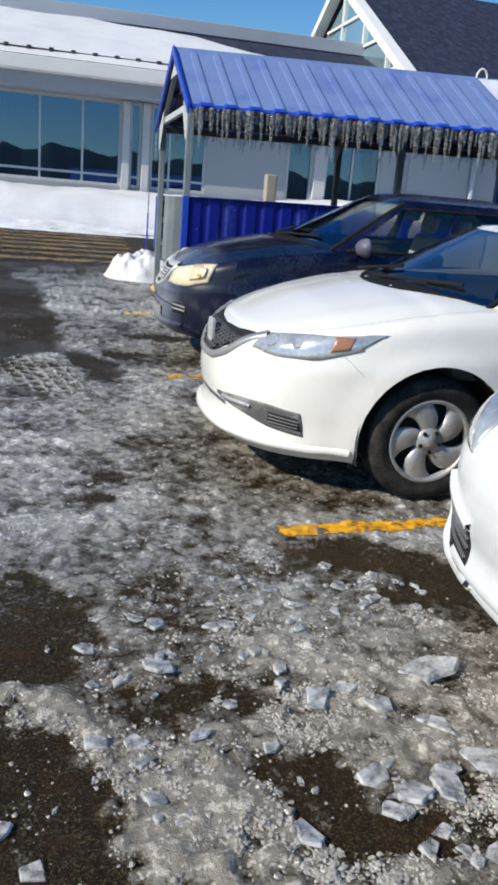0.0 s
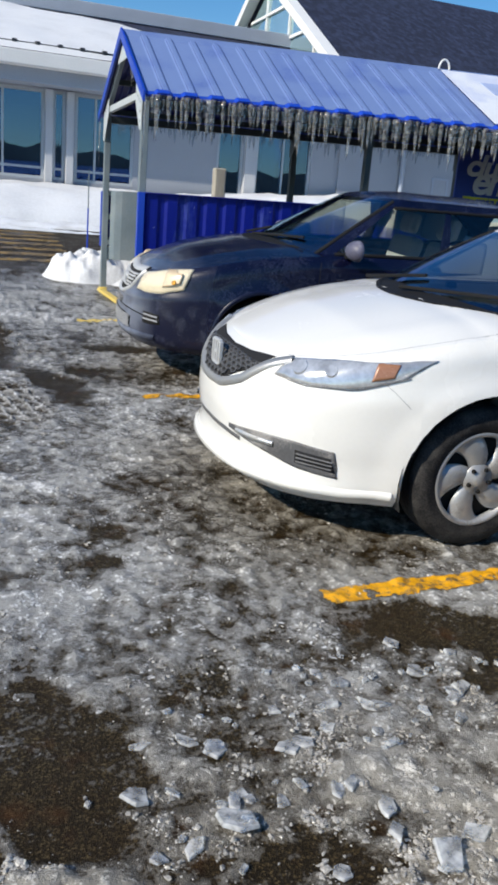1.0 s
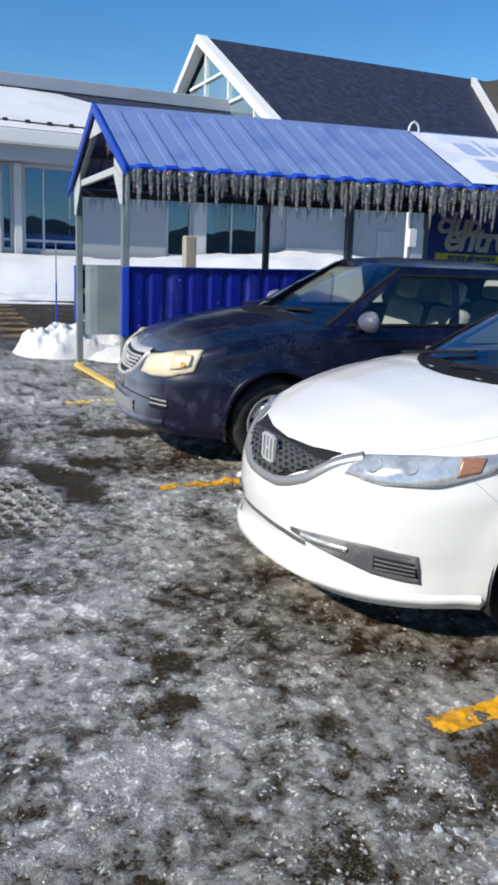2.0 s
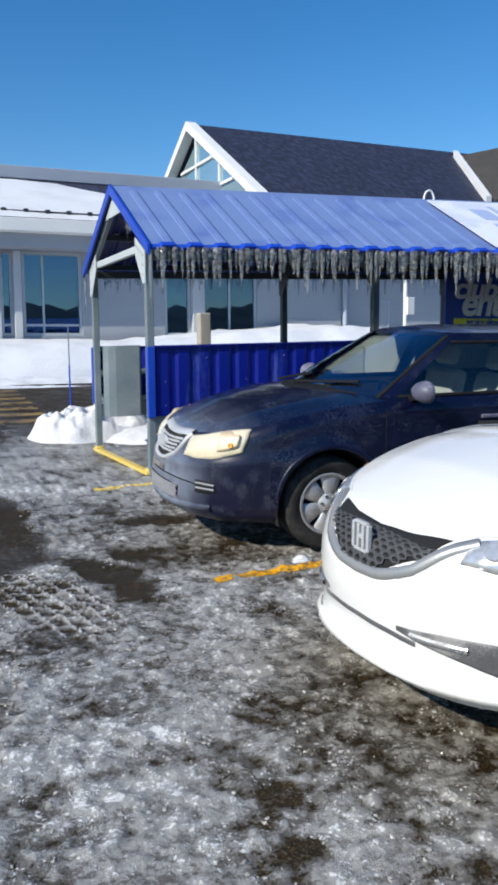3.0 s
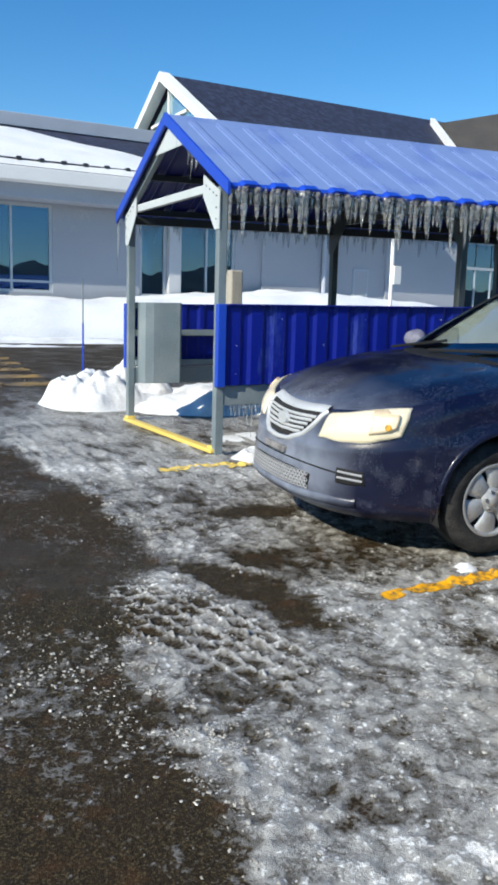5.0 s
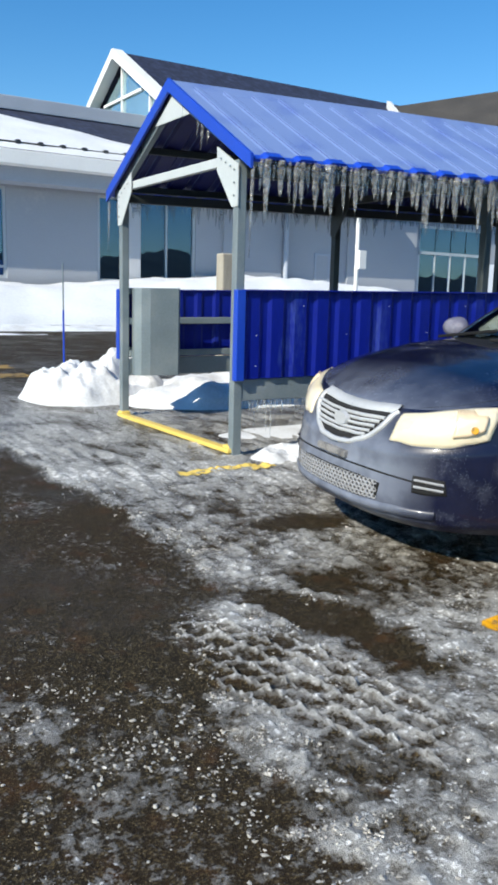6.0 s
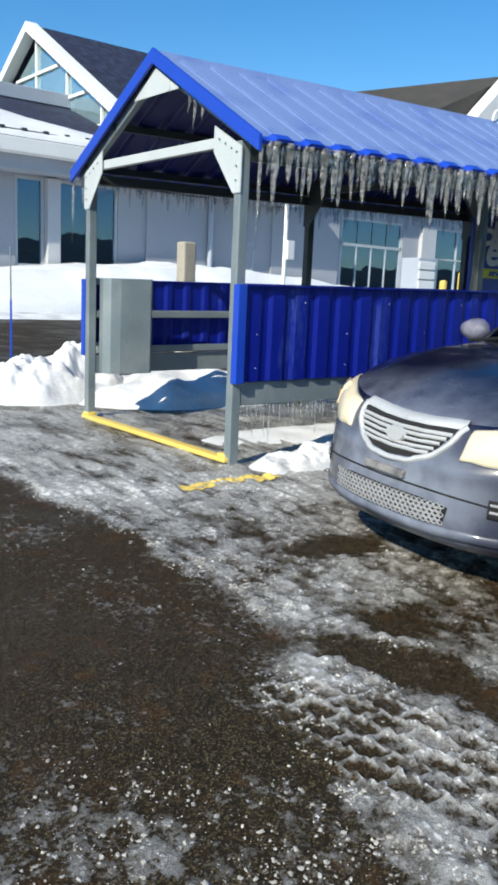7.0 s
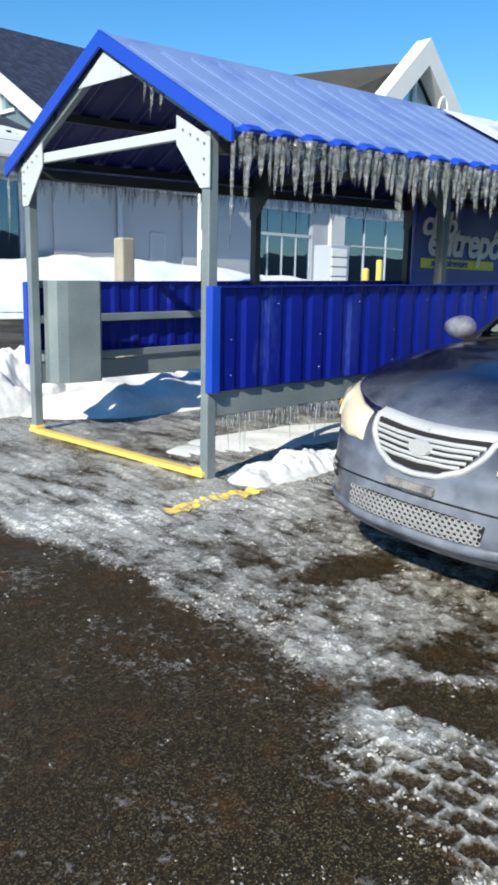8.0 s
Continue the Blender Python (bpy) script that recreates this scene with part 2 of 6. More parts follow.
def fractal(x, y, cell, seed, octaves=4):
    return sum(value_noise(x, y, cell / 2 ** k, seed + k) * 0.5 ** k for k in range(octaves)) / (2 - 0.5 ** (octaves - 1))


# ---- ground ----
def ground_z(y):
    y = np.asarray(y, float)
    return np.interp(y, [-400, -20, 9.0, 9.4, 12, 31, 60, 400], [-1.1, -1.1, 0.345, 0.358, 0.383, 0.90, 1.0, 1.0])


def step(a, b, v):
    t = np.clip((v - a) / (b - a), 0, 1)
    return t * t * (3 - 2 * t)


def blob(x, y, cx, cy, rx, ry, turn=0.0, edge=0.5):
    c, s = math.cos(turn), math.sin(turn)
    u, v = (x - cx) * c + (y - cy) * s, -(x - cx) * s + (y - cy) * c
    d = np.sqrt((u / rx) ** 2 + (v / ry) ** 2)
    return 1 - step(1 - edge, 1 + edge, d)


def shore_x(y):
    """Line along which the ice sheet ends on the driven lane."""
    return np.interp(y, [0, 3.0, 3.6, 4.4, 4.75, 5.2, 5.55, 5.9, 6.3, 6.65, 7.0, 7.3, 7.7, 8.1, 8.5, 8.95, 9.2, 10.2, 11, 12, 14, 18],
                      [-1.6, -0.95, -0.75, -0.47, -0.38, -0.33, -0.38, -0.27, -0.17, 0.04, 0.17, 0.26, 0.30, 0.30, 0.26, 0.12, 0.10, 0.17, 0.0, -0.4, 0.2, 3.0])


def scatter_zone(x, y):
    """Where broken bits of ice lie strewn over the bare lane."""
    far = 0.35 * step(0.52, 0.68, fractal(x, y, 0.7, 51, 3)) * step(6.3, 7.2, y)
    return np.clip(far + blob(x, y, -0.85, 6.1, 0.42, 0.5) + 0.8 * blob(x, y, -0.38, 5.75, 0.22, 0.6), 0, 1)


def tread_marks(x, y):
    """Ridges that a lugged tyre left in the slush: a running bond of cells."""
    bend = 0.03 * (fractal(x, y, 0.3, 27, 2) - 0.5)
    u, v = 0.97 * x + 0.25 * y + bend, -0.25 * x + 0.97 * y + bend * 1.5
    row = u / 0.092
    col = v / 0.15 + 0.5 * (np.floor(row) % 2) + 0.25 * (row - np.floor(row))
    du, dv = (0.5 - np.abs(row - np.floor(row) - 0.5)) * 0.092, (0.5 - np.abs(col - np.floor(col) - 0.5)) * 0.15
    gap = np.minimum(du * 1.25, dv) + 0.010 * (fractal(x, y, 0.05, 29, 2) - 0.5)
    return 1 - step(0.004, 0.015, gap)


# bare or thinly iced spots: centre, half axes, depth, turn
BARE = ((0.47, 6.44, 0.44, 0.15, 1.0, -1.19), (0.72, 6.82, 0.10, 0.08, 0.6, 0), (1.21, 7.66, 0.24, 0.13, 0.6, 0), (0.51, 3.99, 0.10, 0.09, 0.55, 0),
        (0.36, 3.70, 0.18, 0.07, 0.4, 0.2), (1.47, 3.04, 0.34, 0.15, 0.95, -0.25), (1.84, 2.66, 0.30, 0.21, 0.9, -0.3), (0.10, 2.60, 0.17, 0.30, 1.1, 0),
        (0.02, 1.68, 0.27, 0.33, 1.2, 0.15), (0.66, 2.12, 0.28, 0.17, 0.40, 0), (0.82, 1.68, 0.15, 0.13, 0.75, 0.3), (1.07, 1.46, 0.27, 0.08, 0.75, 0),
        (1.40, 4.45, 0.42, 0.75, 0.12, 0.1), (1.35, 6.75, 0.7, 0.3, 0.28, 0), (0.95, 3.0, 0.25, 0.2, 0.25, 0), (-0.15, 5.45, 0.3, 0.25, 0.35, 0.4), (0.9, 8.1, 0.5, 0.35, 0.2, 0))
# thicker crust: centre, half axes, height, turn
CRUST = ((0.09, 2.13, 0.15, 0.09, 0.85, -0.4), (0.27, 1.76, 0.07, 0.36, 0.75, 0.2), (0.52, 1.54, 0.26, 0.2, 0.62, 0), (1.15, 2.05, 0.35, 0.38, 0.34, 0),
         (0.88, 3.53, 0.12, 0.08, 0.5, 0), (0.66, 3.80, 0.16, 0.07, 0.35, 0.4), (-0.36, 4.9, 0.10, 0.6, 0.25, -0.1), (0.2, 4.3, 0.55, 0.7, 0.05, 0.3),
         (0.20, 6.62, 0.14, 0.16, 0.35, -0.9), (0.7, 9.3, 1.1, 0.9, 0.22, 0), (1.75, 8.95, 0.4, 0.2, 0.3, 0))


def ice_cover(x, y):
    """How much ice and crusted snow lies on the asphalt, 0 to 1."""
    wob = (fractal(x, y, 0.7, 3) - 0.5) * 0.5 + (fractal(x, y, 0.16, 6, 3) - 0.5) * 0.35
    off = x - shore_x(y) + wob * 0.55
    sheet = step(-0.11, 0.13, off)
    broad, med, small = fractal(x, y, 0.45, 11, 3) - 0.5, fractal(x, y, 0.15, 17, 3) - 0.5, fractal(x, y, 0.05, 19, 2) - 0.5
    a = sheet * (0.54 + 0.07 * step(2.6, 3.4, y) + 0.50 * broad + 0.65 * med + 0.85 * small)
    a += sheet * 0.20 * np.exp(-((off - 0.06) / 0.06) ** 2)
    for cx, cy, rx, ry, k, turn in BARE:
        a -= k * blob(x + wob * 0.35, y + wob * 0.3, cx, cy, rx, ry, turn, 0.6)
    for cx, cy, rx, ry, k, turn in CRUST:
        a += k * sheet * blob(x + wob * 0.35, y, cx, cy, rx, ry, turn) * (0.75 + 2 * med + 1.2 * small)
    a = np.maximum(a, scatter_zone(x, y) * (0.04 + 0.75 * (fractal(x, y, 0.06, 41, 3) - 0.42)) * (1 - sheet))
    tread = blob(x + wob * 0.2, y, 0.10, 6.10, 0.26, 0.62, 0.25, 0.25)
    a = a * (1 - tread * 0.85) + tread * (0.17 + 0.3 * med + tread_marks(x, y) * 0.74)
    return np.clip(a, 0, 1) * step(16, 10, np.maximum(y, np.abs(x) + 2)) * step(-2.9, -2.3, x) * step(0.9, 1.3, y)


def ground_relief(x, y, a):
    """Height of the ice above the asphalt plane."""
    return a * 0.014 + a * 0.022 * (fractal(x, y, 0.12, 71, 3) - 0.4) + a * a * 0.032 * (fractal(x, y, 0.05, 75, 2) - 0.35) + 0.012 * (fractal(x, y, 3.0, 81, 2) - 0.5)


def ground_sheet():
    def line(lo, hi, stp, far):
        out, d, v = [], stp, hi
        while v < far:
            d *= 1.06 if v < 12 else 1.25
            v += d
            out.append(v)
        neg, d, v = [], stp, lo
        while v > -far:
            d *= 1.06 if v > -4 else 1.25
            v -= d
            neg.append(v)
        return np.array(neg[::-1] + list(np.arange(lo, hi + 1e-6, stp)) + out)
    xs, ys = line(-1.4, 2.3, 0.014, 900), line(1.25, 7.4, 0.014, 900)
    X, Y = np.meshgrid(xs, ys, indexing="ij")
    A = ice_cover(X, Y)
    Z = ground_z(Y) + ground_relief(X, Y, A)
    ob = grid_mesh("ground", np.stack([X, Y, Z], -1), GROUND)
    at = ob.data.attributes.new("ice", "FLOAT", "POINT")
    at.data.foreach_set("value", A.reshape(-1).astype(np.float32))
    soil = np.clip(step(3.1, 2.0, Y + 0.8 * (fractal(X, Y, 0.6, 61) - 0.5)) * 0.95 + blob(X, Y, 1.4, 4.4, 0.7, 1.0) + blob(X, Y, 1.4, 6.7, 0.8, 0.5) * 0.6 + 0.2 * fractal(X, Y, 0.8, 63), 0, 1)
    so = ob.data.attributes.new("soil", "FLOAT", "POINT")
    so.data.foreach_set("value", soil.reshape(-1).astype(np.float32))
    return tagged(ob, "dark wet asphalt car park partly covered with dirty ice and crusted snow", "ground", kind="structure")


def ground_material():
    m = bpy.data.materials.new("asphalt and ice")
    m.use_nodes = True
    n, lk = m.node_tree.nodes, m.node_tree.links.new
    b = n["Principled BSDF"]
    co = n.new("ShaderNodeTexCoord")

    def noise_tex(sc, detail=5, rough=0.6):
        t = n.new("ShaderNodeTexNoise")
        t.inputs["Scale"].default_value, t.inputs["Detail"].default_value, t.inputs["Roughness"].default_value = sc, detail, rough
        lk(co.outputs["Object"], t.inputs["Vector"])
        return t.outputs["Fac"]

    def rng(src, a, b_, c, d):
        r = n.new("ShaderNodeMapRange")
        for k, v in enumerate((a, b_, c, d)):
            r.inputs[k + 1].default_value = v
        lk(src, r.inputs[0])
        return r.outputs[0]

    def math2(op, a, c):
        r = n.new("ShaderNodeMath")
        r.operation = op
        for k, v in enumerate((a, c)):
            if isinstance(v, float):
                r.inputs[k].default_value = v
            else:
                lk(v, r.inputs[k])
        return r.outputs[0]

    def mixc(f, a, c):
        r = n.new("ShaderNodeMix")
        r.data_type = "RGBA"
        lk(f, r.inputs["Factor"])
        for k, v in ((6, a), (7, c)):
            if isinstance(v, tuple):
                r.inputs[k].default_value = (*v, 1)
            else:
                lk(v, r.inputs[k])
        return r.outputs[2]
    vor = n.new("ShaderNodeTexVoronoi")
    vor.inputs["Scale"].default_value = 215
    lk(co.outputs["Object"], vor.inputs["Vector"])
    stones = n.new("ShaderNodeSeparateColor")
    lk(vor.outputs["Color"], stones.inputs[0])
    agg = mixc(rng(stones.outputs[0], 0.66, 1.0, 0, 1), (0.017, 0.013, 0.0072), (0.145, 0.112, 0.058))
    asphalt = mixc(rng(noise_tex(1.3, 3), 0.35, 0.7, 0, 0.5), agg, (0.034, 0.020, 0.009))
    asphalt = mixc(rng(noise_tex(6.5, 5), 0.56, 0.76, 0, 0.6), asphalt, (0.085, 0.036, 0.012))
    att = n.new("ShaderNodeAttribute")
    att.attribute_name = "ice"
    mid = noise_tex(21, 9, 0.74)
    fine = noise_tex(62, 6, 0.72)
    k = math2("ADD", att.outputs["Fac"], math2("MULTIPLY", math2("SUBTRACT", mid, 0.5), 1.5))
    k = math2("ADD", k, math2("MULTIPLY", math2("SUBTRACT", fine, 0.5), 1.5))
    lump = n.new("ShaderNodeTexVoronoi")
    lump.feature = "SMOOTH_F1"
    lump.inputs["Scale"].default_value, lump.inputs["Detail"].default_value, lump.inputs["Randomness"].default_value = 24, 2.0, 1.0
    warp = n.new("ShaderNodeVectorMath")
    warp.operation = "MULTIPLY_ADD"
    nv = n.new("ShaderNodeTexNoise")
    nv.inputs["Scale"].default_value = 18
    lk(co.outputs["Object"], nv.inputs["Vector"])
    lk(nv.outputs["Color"], warp.inputs[0])
    warp.inputs[1].default_value = (0.06, 0.06, 0.0)
    lk(co.outputs["Object"], warp.inputs[2])
    lk(warp.outputs[0], lump.inputs["Vector"])
    grain = math2("MULTIPLY", math2("SUBTRACT", 0.42, lump.outputs["Distance"]), 0.9)
    k = math2("ADD", k, math2("MULTIPLY", grain, 0.4))
    k = math2("ADD", k, rng(noise_tex(2.3, 6, 0.62), 0.36, 0.62, -0.15, 0.20))
    kw = math2("ADD", k, math2("MULTIPLY", grain, 0.6))
    thin = rng(k, 0.10, 0.34, 0, 1)
    thick = rng(k, 0.44, 0.70, 0, 1)
    white = rng(kw, 0.80, 1.0, 0, 1)
    grey = mixc(rng(noise_tex(4, 4), 0.35, 0.65, 0, 1), (0.11, 0.10, 0.084), (0.26, 0.253, 0.24))
    c1 = mixc(math2("MULTIPLY", thin, 0.9), asphalt, grey)
    # loose grains of snow frozen on the ice, in drifts
    bit = n.new("ShaderNodeTexVoronoi")
    bit.inputs["Scale"].default_value = 72
    lk(warp.outputs[0], bit.inputs["Vector"])
    pick = n.new("ShaderNodeSeparateColor")
    lk(bit.outputs["Color"], pick.inputs[0])
    drift = rng(noise_tex(7, 6, 0.7), 0.50, 0.70, 0.0, 0.7)
    lot = math2("MULTIPLY", math2("ADD", drift, rng(k, 0.4, 1.0, 0.0, 0.22)), rng(k, 0.08, 0.30, 0, 1))
    chosen = rng(math2("SUBTRACT", lot, pick.outputs[1]), 0.0, 0.06, 0, 1)
    bits = math2("MULTIPLY", chosen, rng(bit.outputs["Distance"], 0.55, 0.35, 0, 1))
    c2 = mixc(white, mixc(thick, c1, (0.345, 0.342, 0.328)), (0.76, 0.755, 0.745))
    c2 = mixc(math2("MULTIPLY", bits, 0.85), c2, (0.78, 0.785, 0.79))
    soil = n.new("ShaderNodeAttribute")
    soil.attribute_name = "soil"
    soiled = n.new("ShaderNodeMix")
    soiled.data_type, soiled.blend_type = "RGBA", "MULTIPLY"
    lk(math2("MULTIPLY", soil.outputs["Fac"], rng(mid, 0.3, 0.7, 1.0, 0.75)), soiled.inputs["Factor"])
    lk(c2, soiled.inputs[6])
    soiled.inputs[7].default_value = (0.70, 0.64, 0.54, 1)
    lk(soiled.outputs[2], b.inputs["Base Color"])
    wet = rng(noise_tex(0.9, 3), 0.45, 0.62, 0.62, 0.34)
    ro = n.new("ShaderNodeMix")
    lk(thin, ro.inputs[0]), lk(wet, ro.inputs[2])
    ro.inputs[3].default_value = 0.24
    ro2 = n.new("ShaderNodeMix")
    lk(thick, ro2.inputs[0]), lk(ro.outputs[0], ro2.inputs[2])
    ro2.inputs[3].default_value = 0.6
    lk(ro2.outputs[0], b.inputs["Roughness"])
    lk(rng(thin, 0, 1, 0.12, 0.5), b.inputs["Specular IOR Level"])
    h = math2("ADD", math2("ADD", math2("MULTIPLY", vor.outputs["Distance"], 0.4), math2("MULTIPLY", bits, 0.3)), math2("MULTIPLY", kw, 0.75))
    bp = n.new("ShaderNodeBump")
    bp.inputs["Strength"].default_value, bp.inputs["Distance"].default_value = 0.65, 0.009
    lk(h, bp.inputs["Height"]), lk(bp.outputs[0], b.inputs["Normal"])
    return m


GROUND = ground_material()
ground_sheet()


def gz(y):
    return float(ground_z(y))


def paint_strip(name, x0, x1, yc, width, label, turn=0.0, wear=0.25, seed=1, mat_=None, cell=0.008):
    """A thin worn paint line lying on the ground: a fine sheet with chipped gaps."""
    nx, ny = max(2, int((x1 - x0) / cell)), max(2, int(width / cell))
    xs, ys = np.linspace(x0, x1, nx + 1), np.linspace(-width / 2, width / 2, ny + 1)
    X, V = np.meshgrid(xs, ys, indexing="ij")
    Y = yc + V + math.tan(turn) * (X - x0)
    A = ice_cover(X, Y)
    Z = ground_z(Y) + ground_relief(X, Y, A) + 0.004
    f = fractal(X * 3, Y * 3, 0.3, seed, 4) + 0.25 * (fractal(X, Y, 0.02, seed + 9, 2) - 0.5) - 0.5 * step(0.75, 1.15, np.hypot(np.maximum(0, x0 + 0.06 - X) / 0.06, V / (width / 2)))
    keep = (f > np.quantile(f, wear))[:-1, :-1]
    ob = grid_mesh(name, np.stack([X, Y, Z], -1), mat_ or YELLOW, keep=keep)
    return tagged(ob, label, "road marking", kind="structure")


paint_strip("parking_line", 1.20, 3.6, 3.30, 0.11, "worn yellow parking stall line on icy asphalt", 0.06, 0.12, 5)
paint_strip("parking_line", 1.05, 3.4, 6.11, 0.10, "faded yellow parking stall line under thin ice", 0.06, 0.2, 6)
paint_strip("parking_line", 0.96, 1.75, 8.80, 0.11, "faded yellow parking stall line half under snow", 0.02, 0.10, 7, YELLOW_CLEAN)
for k in range(8):
    paint_strip("crosswalk_stripe", -7.0, 1.75 + 0.06 * k, 14.4 + 1.05 * k, 0.5, "worn yellow crosswalk stripe on the lane", 0.06, 0.35, 20 + k, YELLOW_FADED, 0.06)


# ---- store building ----
FY = 31.0


def wall_span(name, x0, x1, z0, z1, y=FY, depth=0.3, material=None):
    ob = part(name, boxbm(x0, x1, y, y + depth, z0, z1, bevel=0.01), material or WALL)
    return tagged(ob, "pale grey panel-clad store wall in shade", "wall", kind="structure")


def window_unit(x0, x1, z0, z1, mullions=(), transoms=(), y=FY, frame_mat=None):
    fm = frame_mat or FRAME_PALE
    w = thing("window_1", (0, 0, 0), "tall dark store window with slim pale aluminium mullions", "window", kind="structure")
    t = 0.09
    fr = bmesh.new()
    add_box(fr, x0, x1, y + 0.05, y + 0.2, z0, z0 + t), add_box(fr, x0, x1, y + 0.05, y + 0.2, z1 - t, z1)
    add_box(fr, x0, x0 + t, y + 0.05, y + 0.2, z0 + t, z1 - t), add_box(fr, x1 - t, x1, y + 0.05, y + 0.2, z0 + t, z1 - t)
    part("window_frame", fr, fm, w)
    xs = [x0 + t] + list(mullions) + [x1 - t]
    zs = [z0 + t] + list(transoms) + [z1 - t]
    for mx in mullions:
        part("mullion", boxbm(mx - 0.035, mx + 0.035, y + 0.06, y + 0.2, z0 + t, z1 - t, bevel=0.005), fm, w)
    for tz in transoms:
        part("transom", boxbm(x0 + t, x1 - t, y + 0.063, y + 0.197, tz - 0.04, tz + 0.04, bevel=0.005), fm, w)
    for i in range(len(xs) - 1):
        for j in range(len(zs) - 1):
            p = part("pane", boxbm(xs[i], xs[i + 1], y + 0.13, y + 0.138, zs[j], zs[j + 1]), WINDOW, w)
            p.visible_shadow = False
    return w


Z0, ZW0, ZW1, ZF0, ZF1 = 0.3, 2.06, 4.92, 5.4, 5.66
# wall pieces below, above and between the openings
openings = [(-9.0, -4.4), (-4.1, 2.78), (3.08, 3.48), (3.82, 5.86), (8.95, 9.95), (10.46, 12.68), (23.5, 27.4), (29.6, 35.0)]
edge = -16.0
for a, b_ in openings:
    wall_span("wall_south", edge, a, Z0, ZW1)
    if a < 20:
        wall_span("wall_south", a, b_, Z0, ZW0)
    edge = b_
wall_span("wall_south", edge, 52.0, Z0, ZW1)
wall_span("wall_south", -16.0, 52.0, ZW1 + 0.002, ZF1)
window_unit(-9.0, -4.4, ZW0, ZW1, (-7.5, -6.0), (2.45,))
window_unit(-4.1, 2.78, ZW0, ZW1, (-2.95, -1.49, -0.03, 1.43), (2.42,))
window_unit(3.08, 3.48, ZW0, ZW1, (), (2.42,))
window_unit(3.82, 5.86, ZW0, ZW1, (4.52,), (2.42,))
window_unit(8.95, 9.95, ZW0, ZW1)
window_unit(10.46, 12.68, ZW0, ZW1, (11.55,))
window_unit(29.6, 35.0, 0.9, ZW1 + 0.0, (31.4, 33.2), (3.5,))
for x in (2.80, 3.50, 9.97, 28.5):
    w = 0.26 if x < 9 else (0.46 if x < 20 else 1.0)
    o = part("pilaster", boxbm(x, x + w, FY - 0.22, FY - 0.003, Z0, ZW1, bevel=0.015), PILASTER)
    tagged(o, "white clad pilaster between the store windows", "pilaster", kind="structure")
for x0, x1 in ((13.8, 16.4), (19.6, 23.3)):
    o = part("wall_panel", boxbm(x0, x1, FY - 0.10, FY - 0.003, Z0, ZW1 - 0.003, bevel=0.01), WALL)
    tagged(o, "pale grey cladding bay standing slightly proud", "wall panel", kind="structure")
# room behind the glass, its dimness put into the dark surface colour
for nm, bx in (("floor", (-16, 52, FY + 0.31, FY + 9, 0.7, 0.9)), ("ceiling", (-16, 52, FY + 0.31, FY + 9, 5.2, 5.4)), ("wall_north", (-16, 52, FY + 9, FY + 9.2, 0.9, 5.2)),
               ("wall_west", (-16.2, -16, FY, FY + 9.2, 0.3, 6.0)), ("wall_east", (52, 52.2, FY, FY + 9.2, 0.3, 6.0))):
    tagged(part(nm, boxbm(*bx), ROOM if nm in ("floor", "ceiling", "wall_north") else WALL), "plain store interior surface darkened in colour to look dim" if bx[2] > FY else "plain grey end wall", nm.split("_")[0], kind="structure")
# eaves: white gutter over a grey soffit beam
tagged(part("trim", boxbm(-17, 20.5, FY - 1.4, FY - 0.9, 5.42, 5.85, bevel=0.03), WHITE_TRIM), "white gutter fascia along the store eave", "fascia", kind="structure")
tagged(part("trim", boxbm(-17, 20.5, FY - 0.895, FY - 0.006, ZW1 + 0.06, 5.60, bevel=0.02), GREY_TRIM), "grey soffit beam under the store eave", "soffit", kind="structure")
# low roof with its snow
RX1 = 20.5
tagged(part("roof", prism_bm([(-17, FY - 1.35, 5.855), (-17, FY + 7.0, 8.85), (-17, FY + 7.4, 8.85), (-17, FY + 7.4, 5.67), (-17, FY - 0.85, 5.67)], (RX1 + 17, 0, 0)), SHINGLE), "low dark shingle store roof", "roof", kind="structure")
tagged(part("trim", boxbm(-17, RX1, FY + 5.9, FY + 7.6, 8.50, 9.02, bevel=0.03), GREY_TRIM), "grey metal ridge cap of the low roof", "ridge cap", kind="structure")


def roof_snow():
    xs, vs = np.linspace(-17, 13.5, 160), np.linspace(0, 1, 34)
    X, V = np.meshgrid(xs, vs, indexing="ij")
    lim = np.interp(X[:, :1], [-17, 2, 6, 9, 11, 13.5], [0.88, 0.86, 0.74, 0.45, 0.22, 0.05]) + 0.06 * (fractal(X[:, :1], X[:, :1] * 0, 3, 5) - 0.5)
    Y = FY - 1.3 + 8.3 * V * lim
    thick = 0.20 * np.sqrt(np.clip(1 - ((V - 0.5) * 2) ** 6, 0, 1)) * (0.7 + 0.6 * fractal(X, Y, 1.5, 8))
    Z = 5.865 + (Y - FY + 1.35) * (2.995 / 8.35) + thick
    ob = grid_mesh("roof_snow", np.stack([X, Y, Z], -1), SNOW_CLEAN)
    return tagged(ob, "thick smooth snow lying on the low store roof", "snow", kind="stuff")


roof_snow()
guard = thing("snow_guard", (0, 0, 0), "dark snow guard rail along the low roof eave", "snow guard")
part("rail", rod_bm((-17, FY - 1.0, 6.12), (13, FY - 1.0, 6.12), 0.035, seg=8), FRAME_DARK, guard)
for k in range(42):
    x = -16.8 + k * 0.71
    part("bracket", boxbm(x, x + 0.16, FY - 1.08, FY - 0.88, 5.96, 6.2, bevel=0.02), FRAME_DARK, guard)


